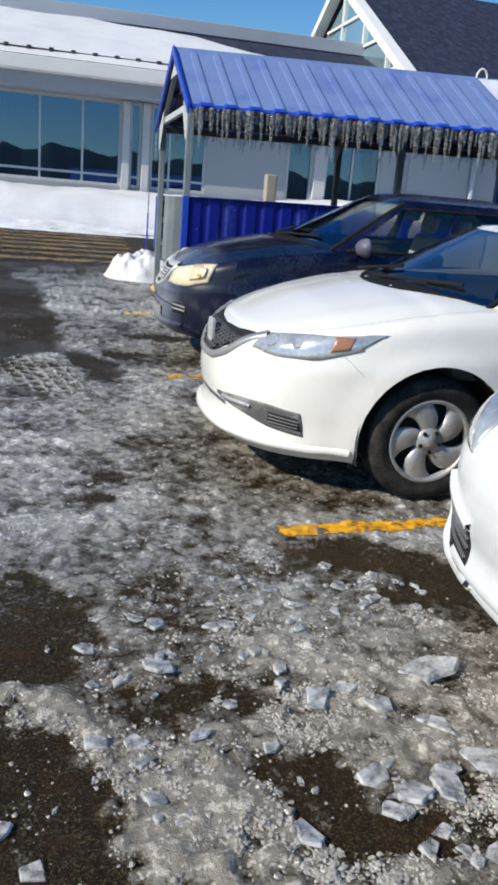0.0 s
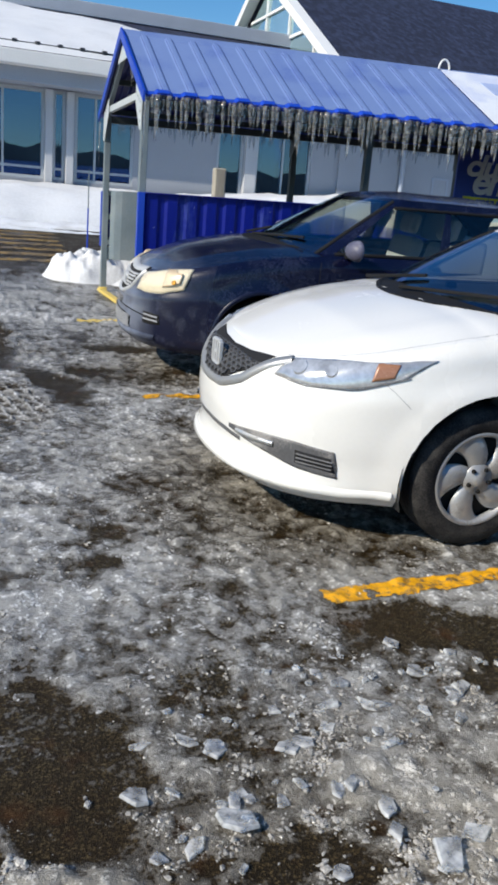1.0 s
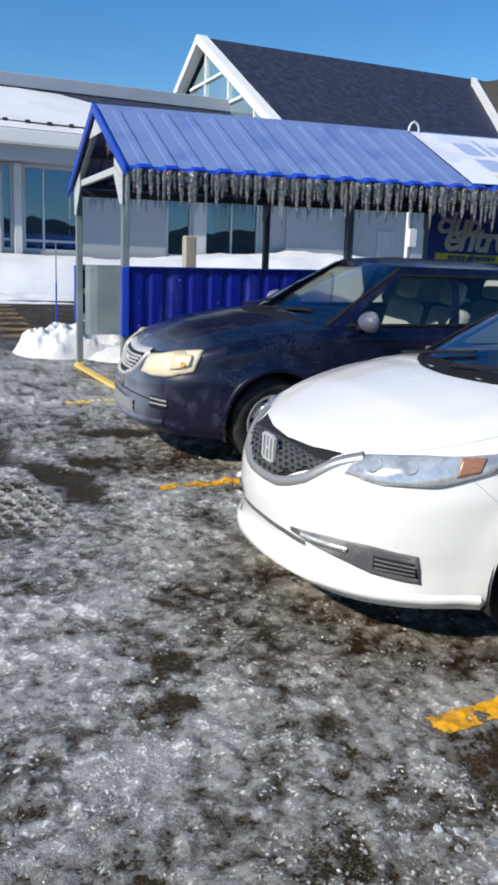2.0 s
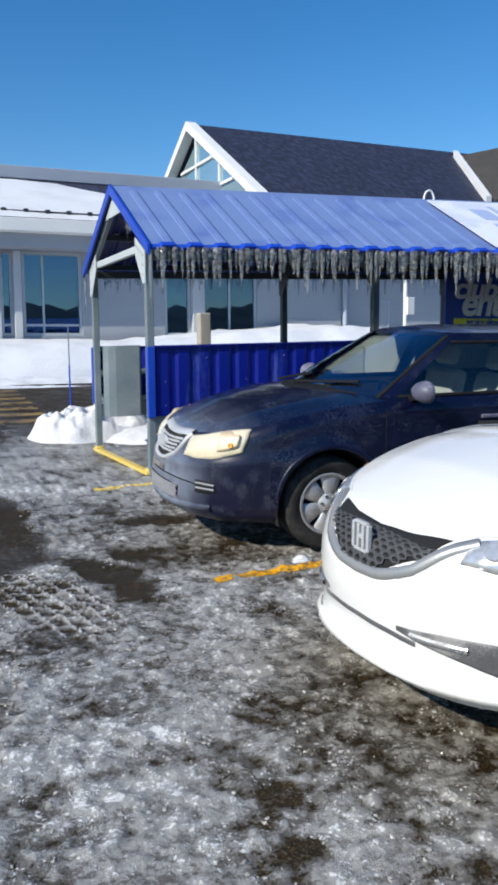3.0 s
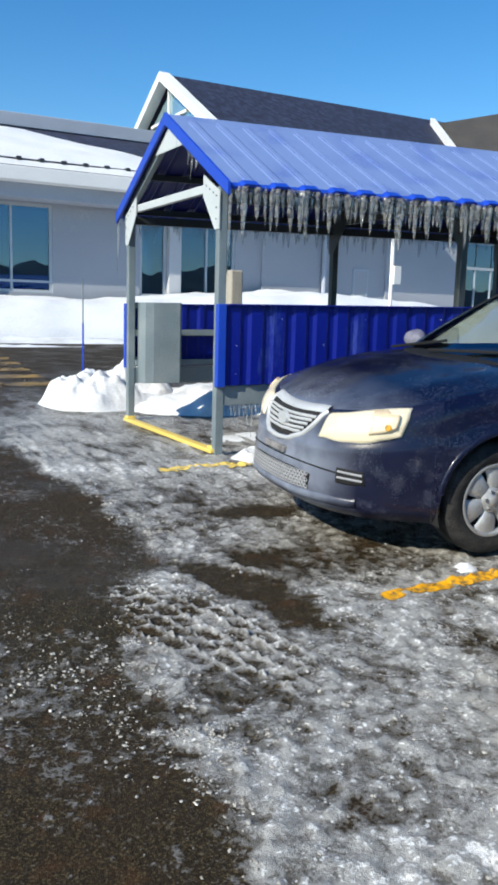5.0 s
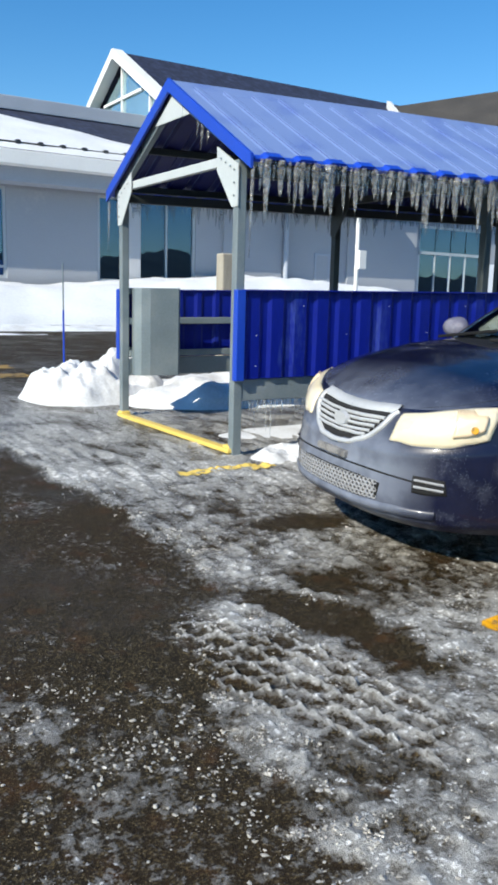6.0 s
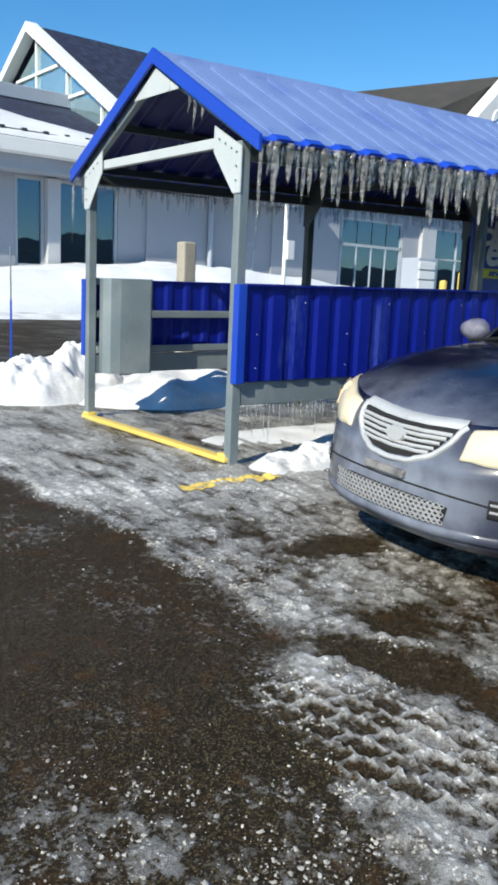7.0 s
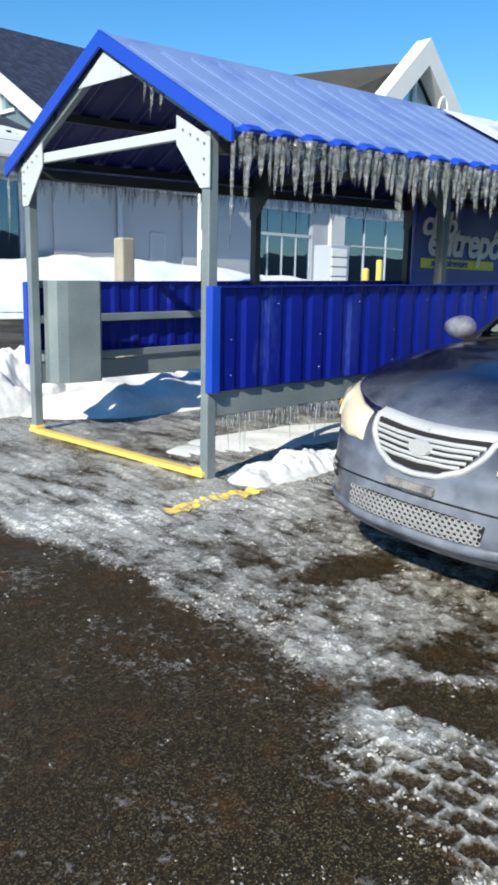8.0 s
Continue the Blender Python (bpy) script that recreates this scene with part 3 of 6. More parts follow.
def gable_wing():
    """Tall wing with a glazed gable end and dark front slope."""
    gx, ry, rz_, half, drop = 13.4, 40.1, 12.25, 10.0, 5.7
    g = thing("gable_wing", (0, 0, 0), "tall store wing with a glazed gable and dark frosted shingle roof", "building")
    s = drop / half
    L = 17.5
    part("roof", prism_bm([(gx, ry, rz_), (gx, ry - half, rz_ - drop), (gx, ry - half, rz_ - drop - 0.25), (gx, ry, rz_ - 0.3), (gx, ry + half, rz_ - drop - 0.25), (gx, ry + half, rz_ - drop)], (L, 0, 0)), SHINGLE, g)
    for sy, nm in ((-1, "barge_board"), (1, "barge_board")):
        part(nm, prism_bm([(gx - 0.25, ry, rz_ + 0.10), (gx - 0.25, ry + sy * (half + 0.3), rz_ + 0.10 - s * (half + 0.3)), (gx - 0.25, ry + sy * (half + 0.3), rz_ - 0.27 - s * (half + 0.3)), (gx - 0.25, ry, rz_ - 0.31)], (0.5, 0, 0)), WHITE_TRIM, g)
    part("wall", prism_bm([(gx + 0.5, ry + half, 0.4), (gx + 0.5, FY + 0.35, 0.4), (gx + 0.5, FY + 0.35, rz_ - drop - 0.3), (gx + 0.5, ry, rz_ - 0.35), (gx + 0.5, ry + half, rz_ - drop - 0.3)], (0.25, 0, 0)), WALL, g)
    part("glazing", prism_bm([(gx + 0.3, ry + half - 1, rz_ - drop + 0.2), (gx + 0.3, ry - half + 1, rz_ - drop + 0.2), (gx + 0.3, ry, rz_ - 0.75)], (0.02, 0, 0)), GABLE_GLASS, g)
    for dy in (-6.0, -3.0, 0, 3.0, 6.0):
        part("mullion", boxbm(gx + 0.2, gx + 0.29, ry + dy - 0.06, ry + dy + 0.06, rz_ - drop, rz_ - 0.6 - s * abs(dy)), WHITE_TRIM, g)
    for dz in (1.5, 2.9, 4.3):
        h = dz / s - 0.5
        part("transom", boxbm(gx + 0.195, gx + 0.292, ry - h, ry + h, rz_ - dz - 0.5, rz_ - dz - 0.38), WHITE_TRIM, g)
    return g


gable_wing()


def entrance_gable():
    """Brown-roofed cross gable over the entrance, with thick white barge boards."""
    g = thing("entrance_gable", (0, 0, 0), "brown shingle entrance gable with thick white barge boards", "building")
    F, R = Vector((37.7, 33.0, 14.6)), Vector((28.6, 39.2, 11.85))
    fl, fr = Vector((31.5, 33.0, 8.9)), Vector((43.9, 33.0, 8.9))
    rl, rr = Vector((25.6, 32.8, 8.2)), Vector((45.0, 44.0, 6.0))
    bm = bmesh.new()
    F2 = Vector((37.7, 33.2, 13.6))
    v = [bm.verts.new(p) for p in (F2, fl, rl, R, fr, rr)]
    bm.faces.new((v[0], v[1], v[2], v[3]))
    bm.faces.new((v[0], v[3], v[5], v[4]))
    r = bmesh.ops.extrude_face_region(bm, geom=list(bm.faces))
    bmesh.ops.translate(bm, vec=(0, 0, -0.3), verts=[q for q in r["geom"] if isinstance(q, bmesh.types.BMVert)])
    part("roof", bm, SHINGLE_BROWN, g)
    for a, b_ in ((F, fl), (F, fr)):
        d = Vector((0, 0, -1.35))
        part("barge_board", prism_bm([a, b_, b_ + d, a + d], (0, -0.9, 0)), WHITE_TRIM, g)
    part("barge_board", prism_bm([R + Vector((-0.1, 0, 0.25)), rl + Vector((-0.1, 0, 0.25)), rl + Vector((-0.1, 0, -0.4)), R + Vector((-0.1, 0, -0.4))], (-0.3, 0, 0)), WHITE_TRIM, g)
    part("glazing", prism_bm([F + Vector((0, 0.1, -1.5)), fl + Vector((0.9, 0.1, -1.0)), fr + Vector((-0.9, 0.1, -1.0))], (0, 0.03, 0)), GABLE_GLASS, g)
    part("mullion", boxbm(37.6, 37.8, 32.9, 33.05, 8.0, 13.0), WHITE_TRIM, g)
    part("mullion", boxbm(35.3, 35.5, 32.9, 33.05, 8.0, 10.8), WHITE_TRIM, g)
    part("mullion", boxbm(39.9, 40.1, 32.9, 33.05, 8.0, 10.8), WHITE_TRIM, g)
    part("transom", boxbm(34.1, 41.3, 32.85, 33.07, 10.2, 10.4), WHITE_TRIM, g)
    part("wall", boxbm(30.0, 46.0, 33.3, 33.6, 6.2, 8.4), WALL, g)
    return g


entrance_gable()


def entrance_doors():
    d = thing("door_1", (0, 0, 0), "glazed sliding store entrance doors with pale frames", "door", kind="structure")
    x0, x1, y = 23.5, 27.4, FY
    fr = bmesh.new()
    for a, b_, c, e in ((x0, x1, ZW1 - 0.1, ZW1), (x0, x1, 3.72, 3.84), (x0, x0 + 0.1, 0.9, ZW1 - 0.1), (x1 - 0.1, x1, 0.9, ZW1 - 0.1)):
        add_box(fr, a, b_, y + 0.04, y + 0.2, c, e)
    part("door_frame", fr, FRAME_PALE, d)
    for k in range(4):
        a = x0 + 0.1 + k * 0.925
        leaf = part("door_leaf", boxbm(a, a + 0.05, y + 0.06, y + 0.18, 0.9, 3.72), FRAME_PALE, d)
        p = part("pane", boxbm(a + 0.05, a + 0.925, y + 0.11, y + 0.12, 0.9, 3.72), WINDOW, d)
        q = part("pane", boxbm(a + 0.05, a + 0.925, y + 0.11, y + 0.12, 3.84, ZW1 - 0.1), WINDOW, d)
        p.visible_shadow = q.visible_shadow = False
    return d


entrance_doors()
dp = thing("downpipe", (0, 0, 0), "grey downpipe on the pale store wall", "downpipe")
part("pipe", rod_bm((16.5, FY - 0.22, 0.6), (16.5, FY - 0.22, 5.2), 0.10, seg=10), GREY_TRIM, dp)
hatch = thing("wall_hatch", (0, 0, 0), "flush pale service hatch in the store wall", "hatch")
fr = bmesh.new()
for a, b_, c, e in ((18.0, 18.75, 3.38, 3.46), (18.0, 18.08, 1.9, 3.38), (18.67, 18.75, 1.9, 3.38)):
    add_box(fr, a, b_, FY - 0.05, FY + 0.0, c, e)
part("frame", fr, GREY_TRIM, hatch)
part("panel", boxbm(18.08, 18.67, FY - 0.03, FY + 0.0, 1.9, 3.38), WALL, hatch)


def hills():
    xs = np.linspace(-700, 700, 500)
    top = 10 + 22 * fractal(xs + 900, xs * 0, 130, 5, 4) + 12 * fractal(xs + 900, xs * 0, 14, 15, 3)
    P = np.stack([np.stack([xs, np.full_like(xs, -330 + 30 * k), gz(-100) + top * (k / 2)], -1) for k in range(3)], 1)
    P[:, :, 1] = np.array([-300, -330, -420])[None, :]
    return tagged(grid_mesh("backdrop", P, HILL), "low dark wooded hills far behind the car park", "hills", kind="structure")


HILL = mat("far wooded hills", (0.035, 0.05, 0.055), 0.9, 0, 0.4, 0.02, 0.4, 0.0)
hills()


# ---- cart shelter ----
SX, SY, SYF, SZ = 1.64, 9.20, 11.35, 0.385      # near front post, far row, foot height
SLEN = 9.8
SKEW = Matrix(((1, 0, 0, 0), (-0.052, 1, 0, 0.052 * SX), (0.018, 0, 1, -0.018 * SX), (0, 0, 0, 1)))   # lies a little askew, rising with the lot


def sk(x, y, z):
    return SKEW @ Vector((x, y, z))


def spart(name, bm, material, parent, label="", smooth=False):
    bmesh.ops.transform(bm, matrix=SKEW, verts=bm.verts)
    return part(name, bm, material, parent, label, smooth)


shelter = thing("cart_shelter", (0, 0, 0), "blue steel cart shelter with a frosted ribbed roof hung with icicles", "shelter")
EY0, EY1, RY, EZ, RZ = 8.95, 11.56, 10.245, 2.52, 3.255     # eaves, ridge
X0, X1 = 1.585, SX + SLEN
pitch_dir = Vector((0, RY - EY0, RZ - EZ)).normalized()


def rib_sheet(name, p0, across, along, up, length, span, pitch, top, h, material, parent, thick=0.003, seg_along=1, ragged=0.0):
    """Trapezoid-ribbed sheet: ribs repeat along 'along', run down 'across'."""
    prof = []
    x = 0.0
    while x < length - 1e-6:
        for dx, z in ((0, 0), (pitch - top - 0.05, 0), (pitch - top - 0.02, h), (pitch - 0.03, h)):
            if x + dx <= length:
                prof.append((x + dx, z))
        x += pitch
    prof.append((length, 0))
    bm = bmesh.new()
    rows = []
    rs = random.Random(7)
    for sgn in (0, -thick):
        for k in range(seg_along + 1):
            row = []
            for x_, z_ in prof:
                ext = rs.uniform(-ragged, ragged) if k == seg_along else 0
                row.append(bm.verts.new(p0 + along * x_ + across * (span * k / seg_along + ext) + up * (z_ + sgn)))
            rows.append(row)
    n = seg_along + 1
    for base in (0, n):
        for k in range(seg_along):
            for i in range(len(prof) - 1):
                bm.faces.new((rows[base + k][i], rows[base + k][i + 1], rows[base + k + 1][i + 1], rows[base + k + 1][i]))
    for k in (0, seg_along):
        for i in range(len(prof) - 1):
            bm.faces.new((rows[k][i], rows[k][i + 1], rows[n + k][i + 1], rows[n + k][i]))
    return spart(name, bm, material, parent)


span = math.hypot(RY - EY0, RZ - EZ)
ux = Vector((1, 0, 0))
upn = Vector((0, -(RZ - EZ), RY - EY0)).normalized()
upf = Vector((0, RZ - EZ, RY - EY0)).normalized()
rib_sheet("roof_sheet", Vector((X0, RY, RZ)), Vector((0, -1, -(RZ - EZ) / (RY - EY0))).normalized(), ux, upn, X1 - X0, span, 0.265, 0.055, 0.014, BLUE_ROOF, shelter)
rib_sheet("roof_sheet", Vector((X0, RY, RZ)), Vector((0, 1, -(RZ - EZ) / (EY1 - RY))).normalized(), ux, upf, X1 - X0, span, 0.265, 0.055, 0.014, BLUE_ROOF, shelter)
# underside skins, added below the sheets, with the shade put into their blue
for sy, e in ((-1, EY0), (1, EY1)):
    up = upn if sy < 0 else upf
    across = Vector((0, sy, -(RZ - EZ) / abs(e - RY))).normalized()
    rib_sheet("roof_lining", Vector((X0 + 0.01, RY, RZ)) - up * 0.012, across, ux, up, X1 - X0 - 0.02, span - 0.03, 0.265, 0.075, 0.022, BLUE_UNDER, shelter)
spart("ridge_cap", prism_bm([(X0 - 0.006, RY - 0.09, RZ - 0.057), (X0 - 0.006, RY, RZ + 0.032), (X0 - 0.006, RY + 0.09, RZ - 0.057), (X0 - 0.006, RY, RZ - 0.01)], (X1 - X0, 0, 0)), BLUE_ROOF, shelter)
# front barge trim
for e in (EY0, EY1):
    sgn = -1 if e < RY else 1
    s = (RZ - EZ) / (RY - EY0)
    spart("barge_trim", prism_bm([(X0 - 0.03, RY, RZ + 0.045), (X0 - 0.03, e + sgn * 0.03, EZ + 0.025), (X0 - 0.03, e + sgn * 0.03, EZ - 0.075), (X0 - 0.03, RY, RZ - 0.06)], (0.022, 0, 0)), BLUE_TRIM, shelter)
    up = upn if sgn < 0 else upf
    dn = Vector((0, sgn, -s)).normalized()
    rib_sheet("eave_edge", Vector((X0, e, EZ)) + up * 0.004 - dn * 0.05, dn, ux, up, X1 - X0, 0.075, 0.265, 0.13, 0.024, BLUE_TRIM, shelter, thick=0.022)


def frame_at(x, light, first=False):
    # front frame in galvanised steel, the inner frames in the darker steel
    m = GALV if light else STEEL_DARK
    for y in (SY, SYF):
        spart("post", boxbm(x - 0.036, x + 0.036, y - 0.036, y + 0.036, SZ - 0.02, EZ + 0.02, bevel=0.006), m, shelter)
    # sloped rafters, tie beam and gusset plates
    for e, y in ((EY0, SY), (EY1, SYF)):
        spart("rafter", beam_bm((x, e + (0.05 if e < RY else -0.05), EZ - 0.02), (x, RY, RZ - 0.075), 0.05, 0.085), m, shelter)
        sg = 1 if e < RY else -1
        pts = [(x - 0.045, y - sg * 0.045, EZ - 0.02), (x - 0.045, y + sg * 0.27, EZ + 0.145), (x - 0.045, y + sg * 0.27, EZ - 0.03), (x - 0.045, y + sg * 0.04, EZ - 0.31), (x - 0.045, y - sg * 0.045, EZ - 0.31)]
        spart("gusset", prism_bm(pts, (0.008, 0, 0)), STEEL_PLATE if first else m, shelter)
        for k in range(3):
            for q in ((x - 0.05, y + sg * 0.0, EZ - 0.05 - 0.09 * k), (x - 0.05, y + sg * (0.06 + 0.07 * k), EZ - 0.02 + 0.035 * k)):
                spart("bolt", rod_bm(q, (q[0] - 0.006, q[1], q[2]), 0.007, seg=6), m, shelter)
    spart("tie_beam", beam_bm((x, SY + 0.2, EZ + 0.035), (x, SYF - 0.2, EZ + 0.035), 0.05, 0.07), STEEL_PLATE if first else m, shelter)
    if first:
        spart("apex_plate", prism_bm([(x - 0.046, RY - 0.32, RZ - 0.28), (x - 0.046, RY, RZ - 0.09), (x - 0.046, RY + 0.32, RZ - 0.28)], (0.008, 0, 0)), STEEL_PLATE, shelter)


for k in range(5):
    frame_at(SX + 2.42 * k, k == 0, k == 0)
# purlins under the sheets
for f in (0.12, 0.5, 0.88):
    for sgn, e in ((-1, EY0), (1, EY1)):
        y = RY + sgn * f * abs(e - RY)
        z = RZ - f * (RZ - EZ) - 0.055
        spart("purlin", boxbm(X0 + 0.02, X1 - 0.02, y - 0.02, y + 0.02, z - 0.03, z + 0.03, bevel=0.004), STEEL_DARK, shelter)
for y in (SY, SYF):
    spart("eave_beam", boxbm(X0 + 0.03, X1 - 0.03, y - 0.032, y + 0.032, EZ - 0.1, EZ - 0.02, bevel=0.005), STEEL_DARK, shelter)

# side panels
PZ0, PZ1 = 0.955, 1.605
for y, out in ((SY, -1), (SYF, 1)):
    yo = y + out * 0.045
    rib_sheet("side_panel", Vector((SX - 0.02, yo, PZ1)), Vector((0, 0, -1)), ux, Vector((0, out, 0)), SLEN - 0.02, PZ1 - PZ0, 0.2045, 0.11, 0.017, BLUE, shelter)
    spart("panel_edge_trim", boxbm(SX - 0.048, SX + 0.02, yo - 0.02 if out > 0 else yo - 0.042, yo + 0.042 if out > 0 else yo + 0.02, PZ0 - 0.01, PZ1 + 0.012, bevel=0.004), BLUE_TRIM, shelter)
    spart("top_trim", boxbm(SX + 0.02, X1, yo - 0.015 if out > 0 else yo - 0.045, yo + 0.045 if out > 0 else yo + 0.015, PZ1, PZ1 + 0.014, bevel=0.003), BLUE, shelter)
    for z0, z1 in ((0.785, 0.95), (1.28, 1.345)):
        spart("side_rail", boxbm(SX + 0.037, X1, y - 0.03, y + 0.03, z0, z1, bevel=0.006), GALV, shelter)
    if out > 0:
        spart("side_rail", boxbm(SX + 0.037, X1, y - 0.06, y - 0.031, 0.97, 1.03, bevel=0.004), GALV, shelter)
    for k in range(24):
        for z in (1.05, 1.28, 1.5):
            x = SX + 0.12 + 0.409 * k
            if x < X1 and (k + int(z * 10)) % 2 == 0:
                spart("screw", rod_bm((x, yo + out * 0.03, z), (x, yo + out * 0.036, z), 0.004, seg=6), STEEL_PLATE, shelter)
# bent guard plate and ladder rungs at the far front post
outline = [(1.70, 11.30), (1.68, 11.20), (1.72, 11.13), (1.80, 11.10), (2.07, 11.06), (2.09, 11.07), (2.09, 11.10), (1.82, 11.13), (1.75, 11.16), (1.72, 11.21), (1.735, 11.30)]
spart("guard_plate", prism_bm([(x, y, 0.80) for x, y in outline], (0, 0, 0.83), 0.003), GALV, shelter, "grey bent steel guard plate")
for z in (0.86, 1.03, 1.31, 1.60):
    spart("rung", boxbm(SX + 0.03, 1.72, SYF - 0.02, SYF + 0.02, z - 0.03, z + 0.03, bevel=0.004), GALV, shelter)
# yellow wheel stop bar and feet
spart("threshold_bar", boxbm(SX - 0.07, SX + 0.01, SY - 0.02, SYF + 0.02, SZ + 0.0, SZ + 0.035, bevel=0.008), YELLOW_CLEAN, shelter, "yellow painted threshold bar on the ground")
for y in (SY + 0.06, SYF):
    spart("foot_bracket", boxbm(SX - 0.046, SX + 0.046, y - 0.046, y + 0.046, SZ + 0.0, SZ + 0.055, bevel=0.01), YELLOW_CLEAN, shelter)

# roof banner, with faded marks
slope = (RZ - EZ) / (RY - EY0)


def on_roof(x, f, lift=0.036):
    """A point on the near slope, f from ridge 0 to eave 1."""
    p = Vector((x, RY + (EY0 - RY) * f, RZ + (EZ - RZ) * f)) + upn * lift
    return p


banner = thing("roof_banner", (0, 0, 0), "faded white banner with illegible marks across the blue roof", "banner")
spart("sheet", prism_bm([on_roof(5.35, 0.04), on_roof(5.40, 0.97), on_roof(9.6, 0.97), on_roof(9.6, 0.04)], upn * 0.006), BANNER, banner)
for x0, x1, f0, f1 in ((5.75, 6.02, 0.22, 0.44), (6.08, 6.16, 0.14, 0.44), (6.22, 6.48, 0.24, 0.44), (6.54, 6.80, 0.14, 0.44), (5.80, 6.1, 0.52, 0.74), (6.16, 6.44, 0.52, 0.74), (6.5, 6.6, 0.48, 0.74), (6.66, 6.92, 0.52, 0.74), (6.98, 7.3, 0.52, 0.80), (7.36, 7.7, 0.52, 0.74)):
    spart("mark", prism_bm([on_roof(x0, f0, 0.043), on_roof(x0 + 0.04, f1, 0.043), on_roof(x1 + 0.04, f1, 0.043), on_roof(x1, f0, 0.043)], upn * 0.003), BANNER_INK, banner)
spart("mark", prism_bm([on_roof(5.8, 0.80, 0.043), on_roof(5.83, 0.88, 0.043), on_roof(8.4, 0.88, 0.043), on_roof(8.4, 0.80, 0.043)], upn * 0.003), BANNER_GOLD, banner)
hook = thing("roof_hook", (0, 0, 0), "small pale loop fixed to the roof ridge", "hook")
cu = bpy.data.curves.new("loop", "CURVE")
cu.dimensions, cu.bevel_depth = "3D", 0.012
sp = cu.splines.new("POLY")
sp.points.add(12)
for k, p in enumerate(sp.points):
    a = math.pi * (k / 12)
    p.co = (*sk(5.42 - 0.07 * math.cos(a), RY - 0.02, RZ + 0.02 + 0.11 * math.sin(a)), 1)
lo = new("loop", cu)
lo.parent = hook
cu.materials.append(WHITE_TRIM)


# ---- sign inside the shelter ----
def words(name, text, size, at, material, parent, shear=0.0, extrude=0.004, squeeze=1.0):
    c = bpy.data.curves.new(name, "FONT")
    c.body, c.size, c.shear, c.extrude, c.offset = text, size, shear, extrude, size * 0.026
    c.space_character = 0.92
    c.materials.append(material)
    o = new(name, c)
    o.parent = parent
    o.matrix_basis = Matrix.LocRotScale(at, Euler((radians(90), 0, 0)), (squeeze, 1.12, 1))
    return o


SGY = 10.93
sign = thing("store_sign", (0, 0, 0), "dark blue store sign with white slanted lettering and yellow strip", "sign")
part("board", boxbm(6.38, 9.8, SGY, SGY + 0.04, 1.35, 2.60, bevel=0.006), SIGN_BLUE, sign)
words("lettering", "club", 0.36, (6.50, SGY - 0.006, 2.25), SIGN_WHITE, sign, 0.22, squeeze=1.35)
words("lettering", "entrep\u00f4t", 0.47, (6.62, SGY - 0.012, 2.02), SIGN_WHITE, sign, 0.22, squeeze=1.22)
part("strip", boxbm(6.52, 8.2, SGY - 0.006, SGY - 0.002, 1.86, 1.97), SIGN_YELLOW, sign)
words("lettering", "service alimentaire", 0.11, (6.72, SGY - 0.012, 1.885), SIGN_BLUE, sign, 0.2, 0.002, squeeze=1.1)
for x in (6.6, 9.2):
    part("bracket", boxbm(x, x + 0.05, SGY + 0.04, SGY + 0.22, 2.2, 2.26), GALV, sign)


# ---- icicles ----
def icicle_row(name, x0, x1, y, ztop, lo, hi, step_, label, seed, bunch=0.265, wide=0.017, seg=6):
    """A row of hanging ice, one part per icicle, thicker where roof ribs drip."""
    rs = random.Random(seed)
    row = thing(name, (0, 0, 0), label, "icicles", group="icicles on the shelter")
    x = x0
    count = 0
    while x < x1 and count < 290:
        ph = abs(math.sin(math.pi * (x - x0) / bunch))
        ln = rs.uniform(lo, hi) * (0.4 + 0.7 * ph) * rs.uniform(0.75, 1.1)
        r = wide * (0.6 + 0.4 * rs.random()) * (0.4 + 0.7 * ph)
        bm = bmesh.new()
        rings = []
        n = 6
        ox, oy = rs.uniform(-0.012, 0.012), rs.uniform(-0.012, 0.012)
        for k in range(n + 1):
            f = k / n
            rad = r * (1 - f) ** 0.6 * (1 - 0.25 * f) * (1 + 0.18 * math.sin(k * 2.4 + x * 9)) + 0.0012
            rings.append([bm.verts.new((x + ox * f + rad * math.cos(2 * math.pi * j / seg), y + oy * f + rad * math.sin(2 * math.pi * j / seg), ztop - ln * f)) for j in range(seg)])
        for k in range(n):
            for j in range(seg):
                bm.faces.new((rings[k][j], rings[k][(j + 1) % seg], rings[k + 1][(j + 1) % seg], rings[k + 1][j]))
        bm.faces.new(rings[0])
        bm.faces.new(rings[-1][::-1])
        spart("icicle", bm, ICE, row, smooth=True)
        x += step_ * rs.uniform(0.5, 1.5)
        count += 1
    return row


icicle_row("icicle_row", X0 + 0.05, 9.0, EY0 - 0.005, EZ - 0.005, 0.26, 0.46, 0.046, "long clear icicles hanging from the near roof eave", 3, bunch=0.1325, wide=0.04, seg=8)
icicle_row("icicle_row", X0 + 0.05, 8.5, EY1 + 0.005, EZ - 0.02, 0.12, 0.27, 0.042, "short clear icicles hanging from the far roof eave", 4, bunch=0.1325, wide=0.032)
icicle_row("icicle_row", SX + 0.06, 5.2, SY - 0.02, 0.79, 0.07, 0.27, 0.022, "thin icicles hanging from the lower side rail", 5, bunch=0.4, wide=0.013)
row = thing("icicle_row", (0, 0, 0), "long icicles at the front corners of the roof", "icicles", group="icicles on the shelter")
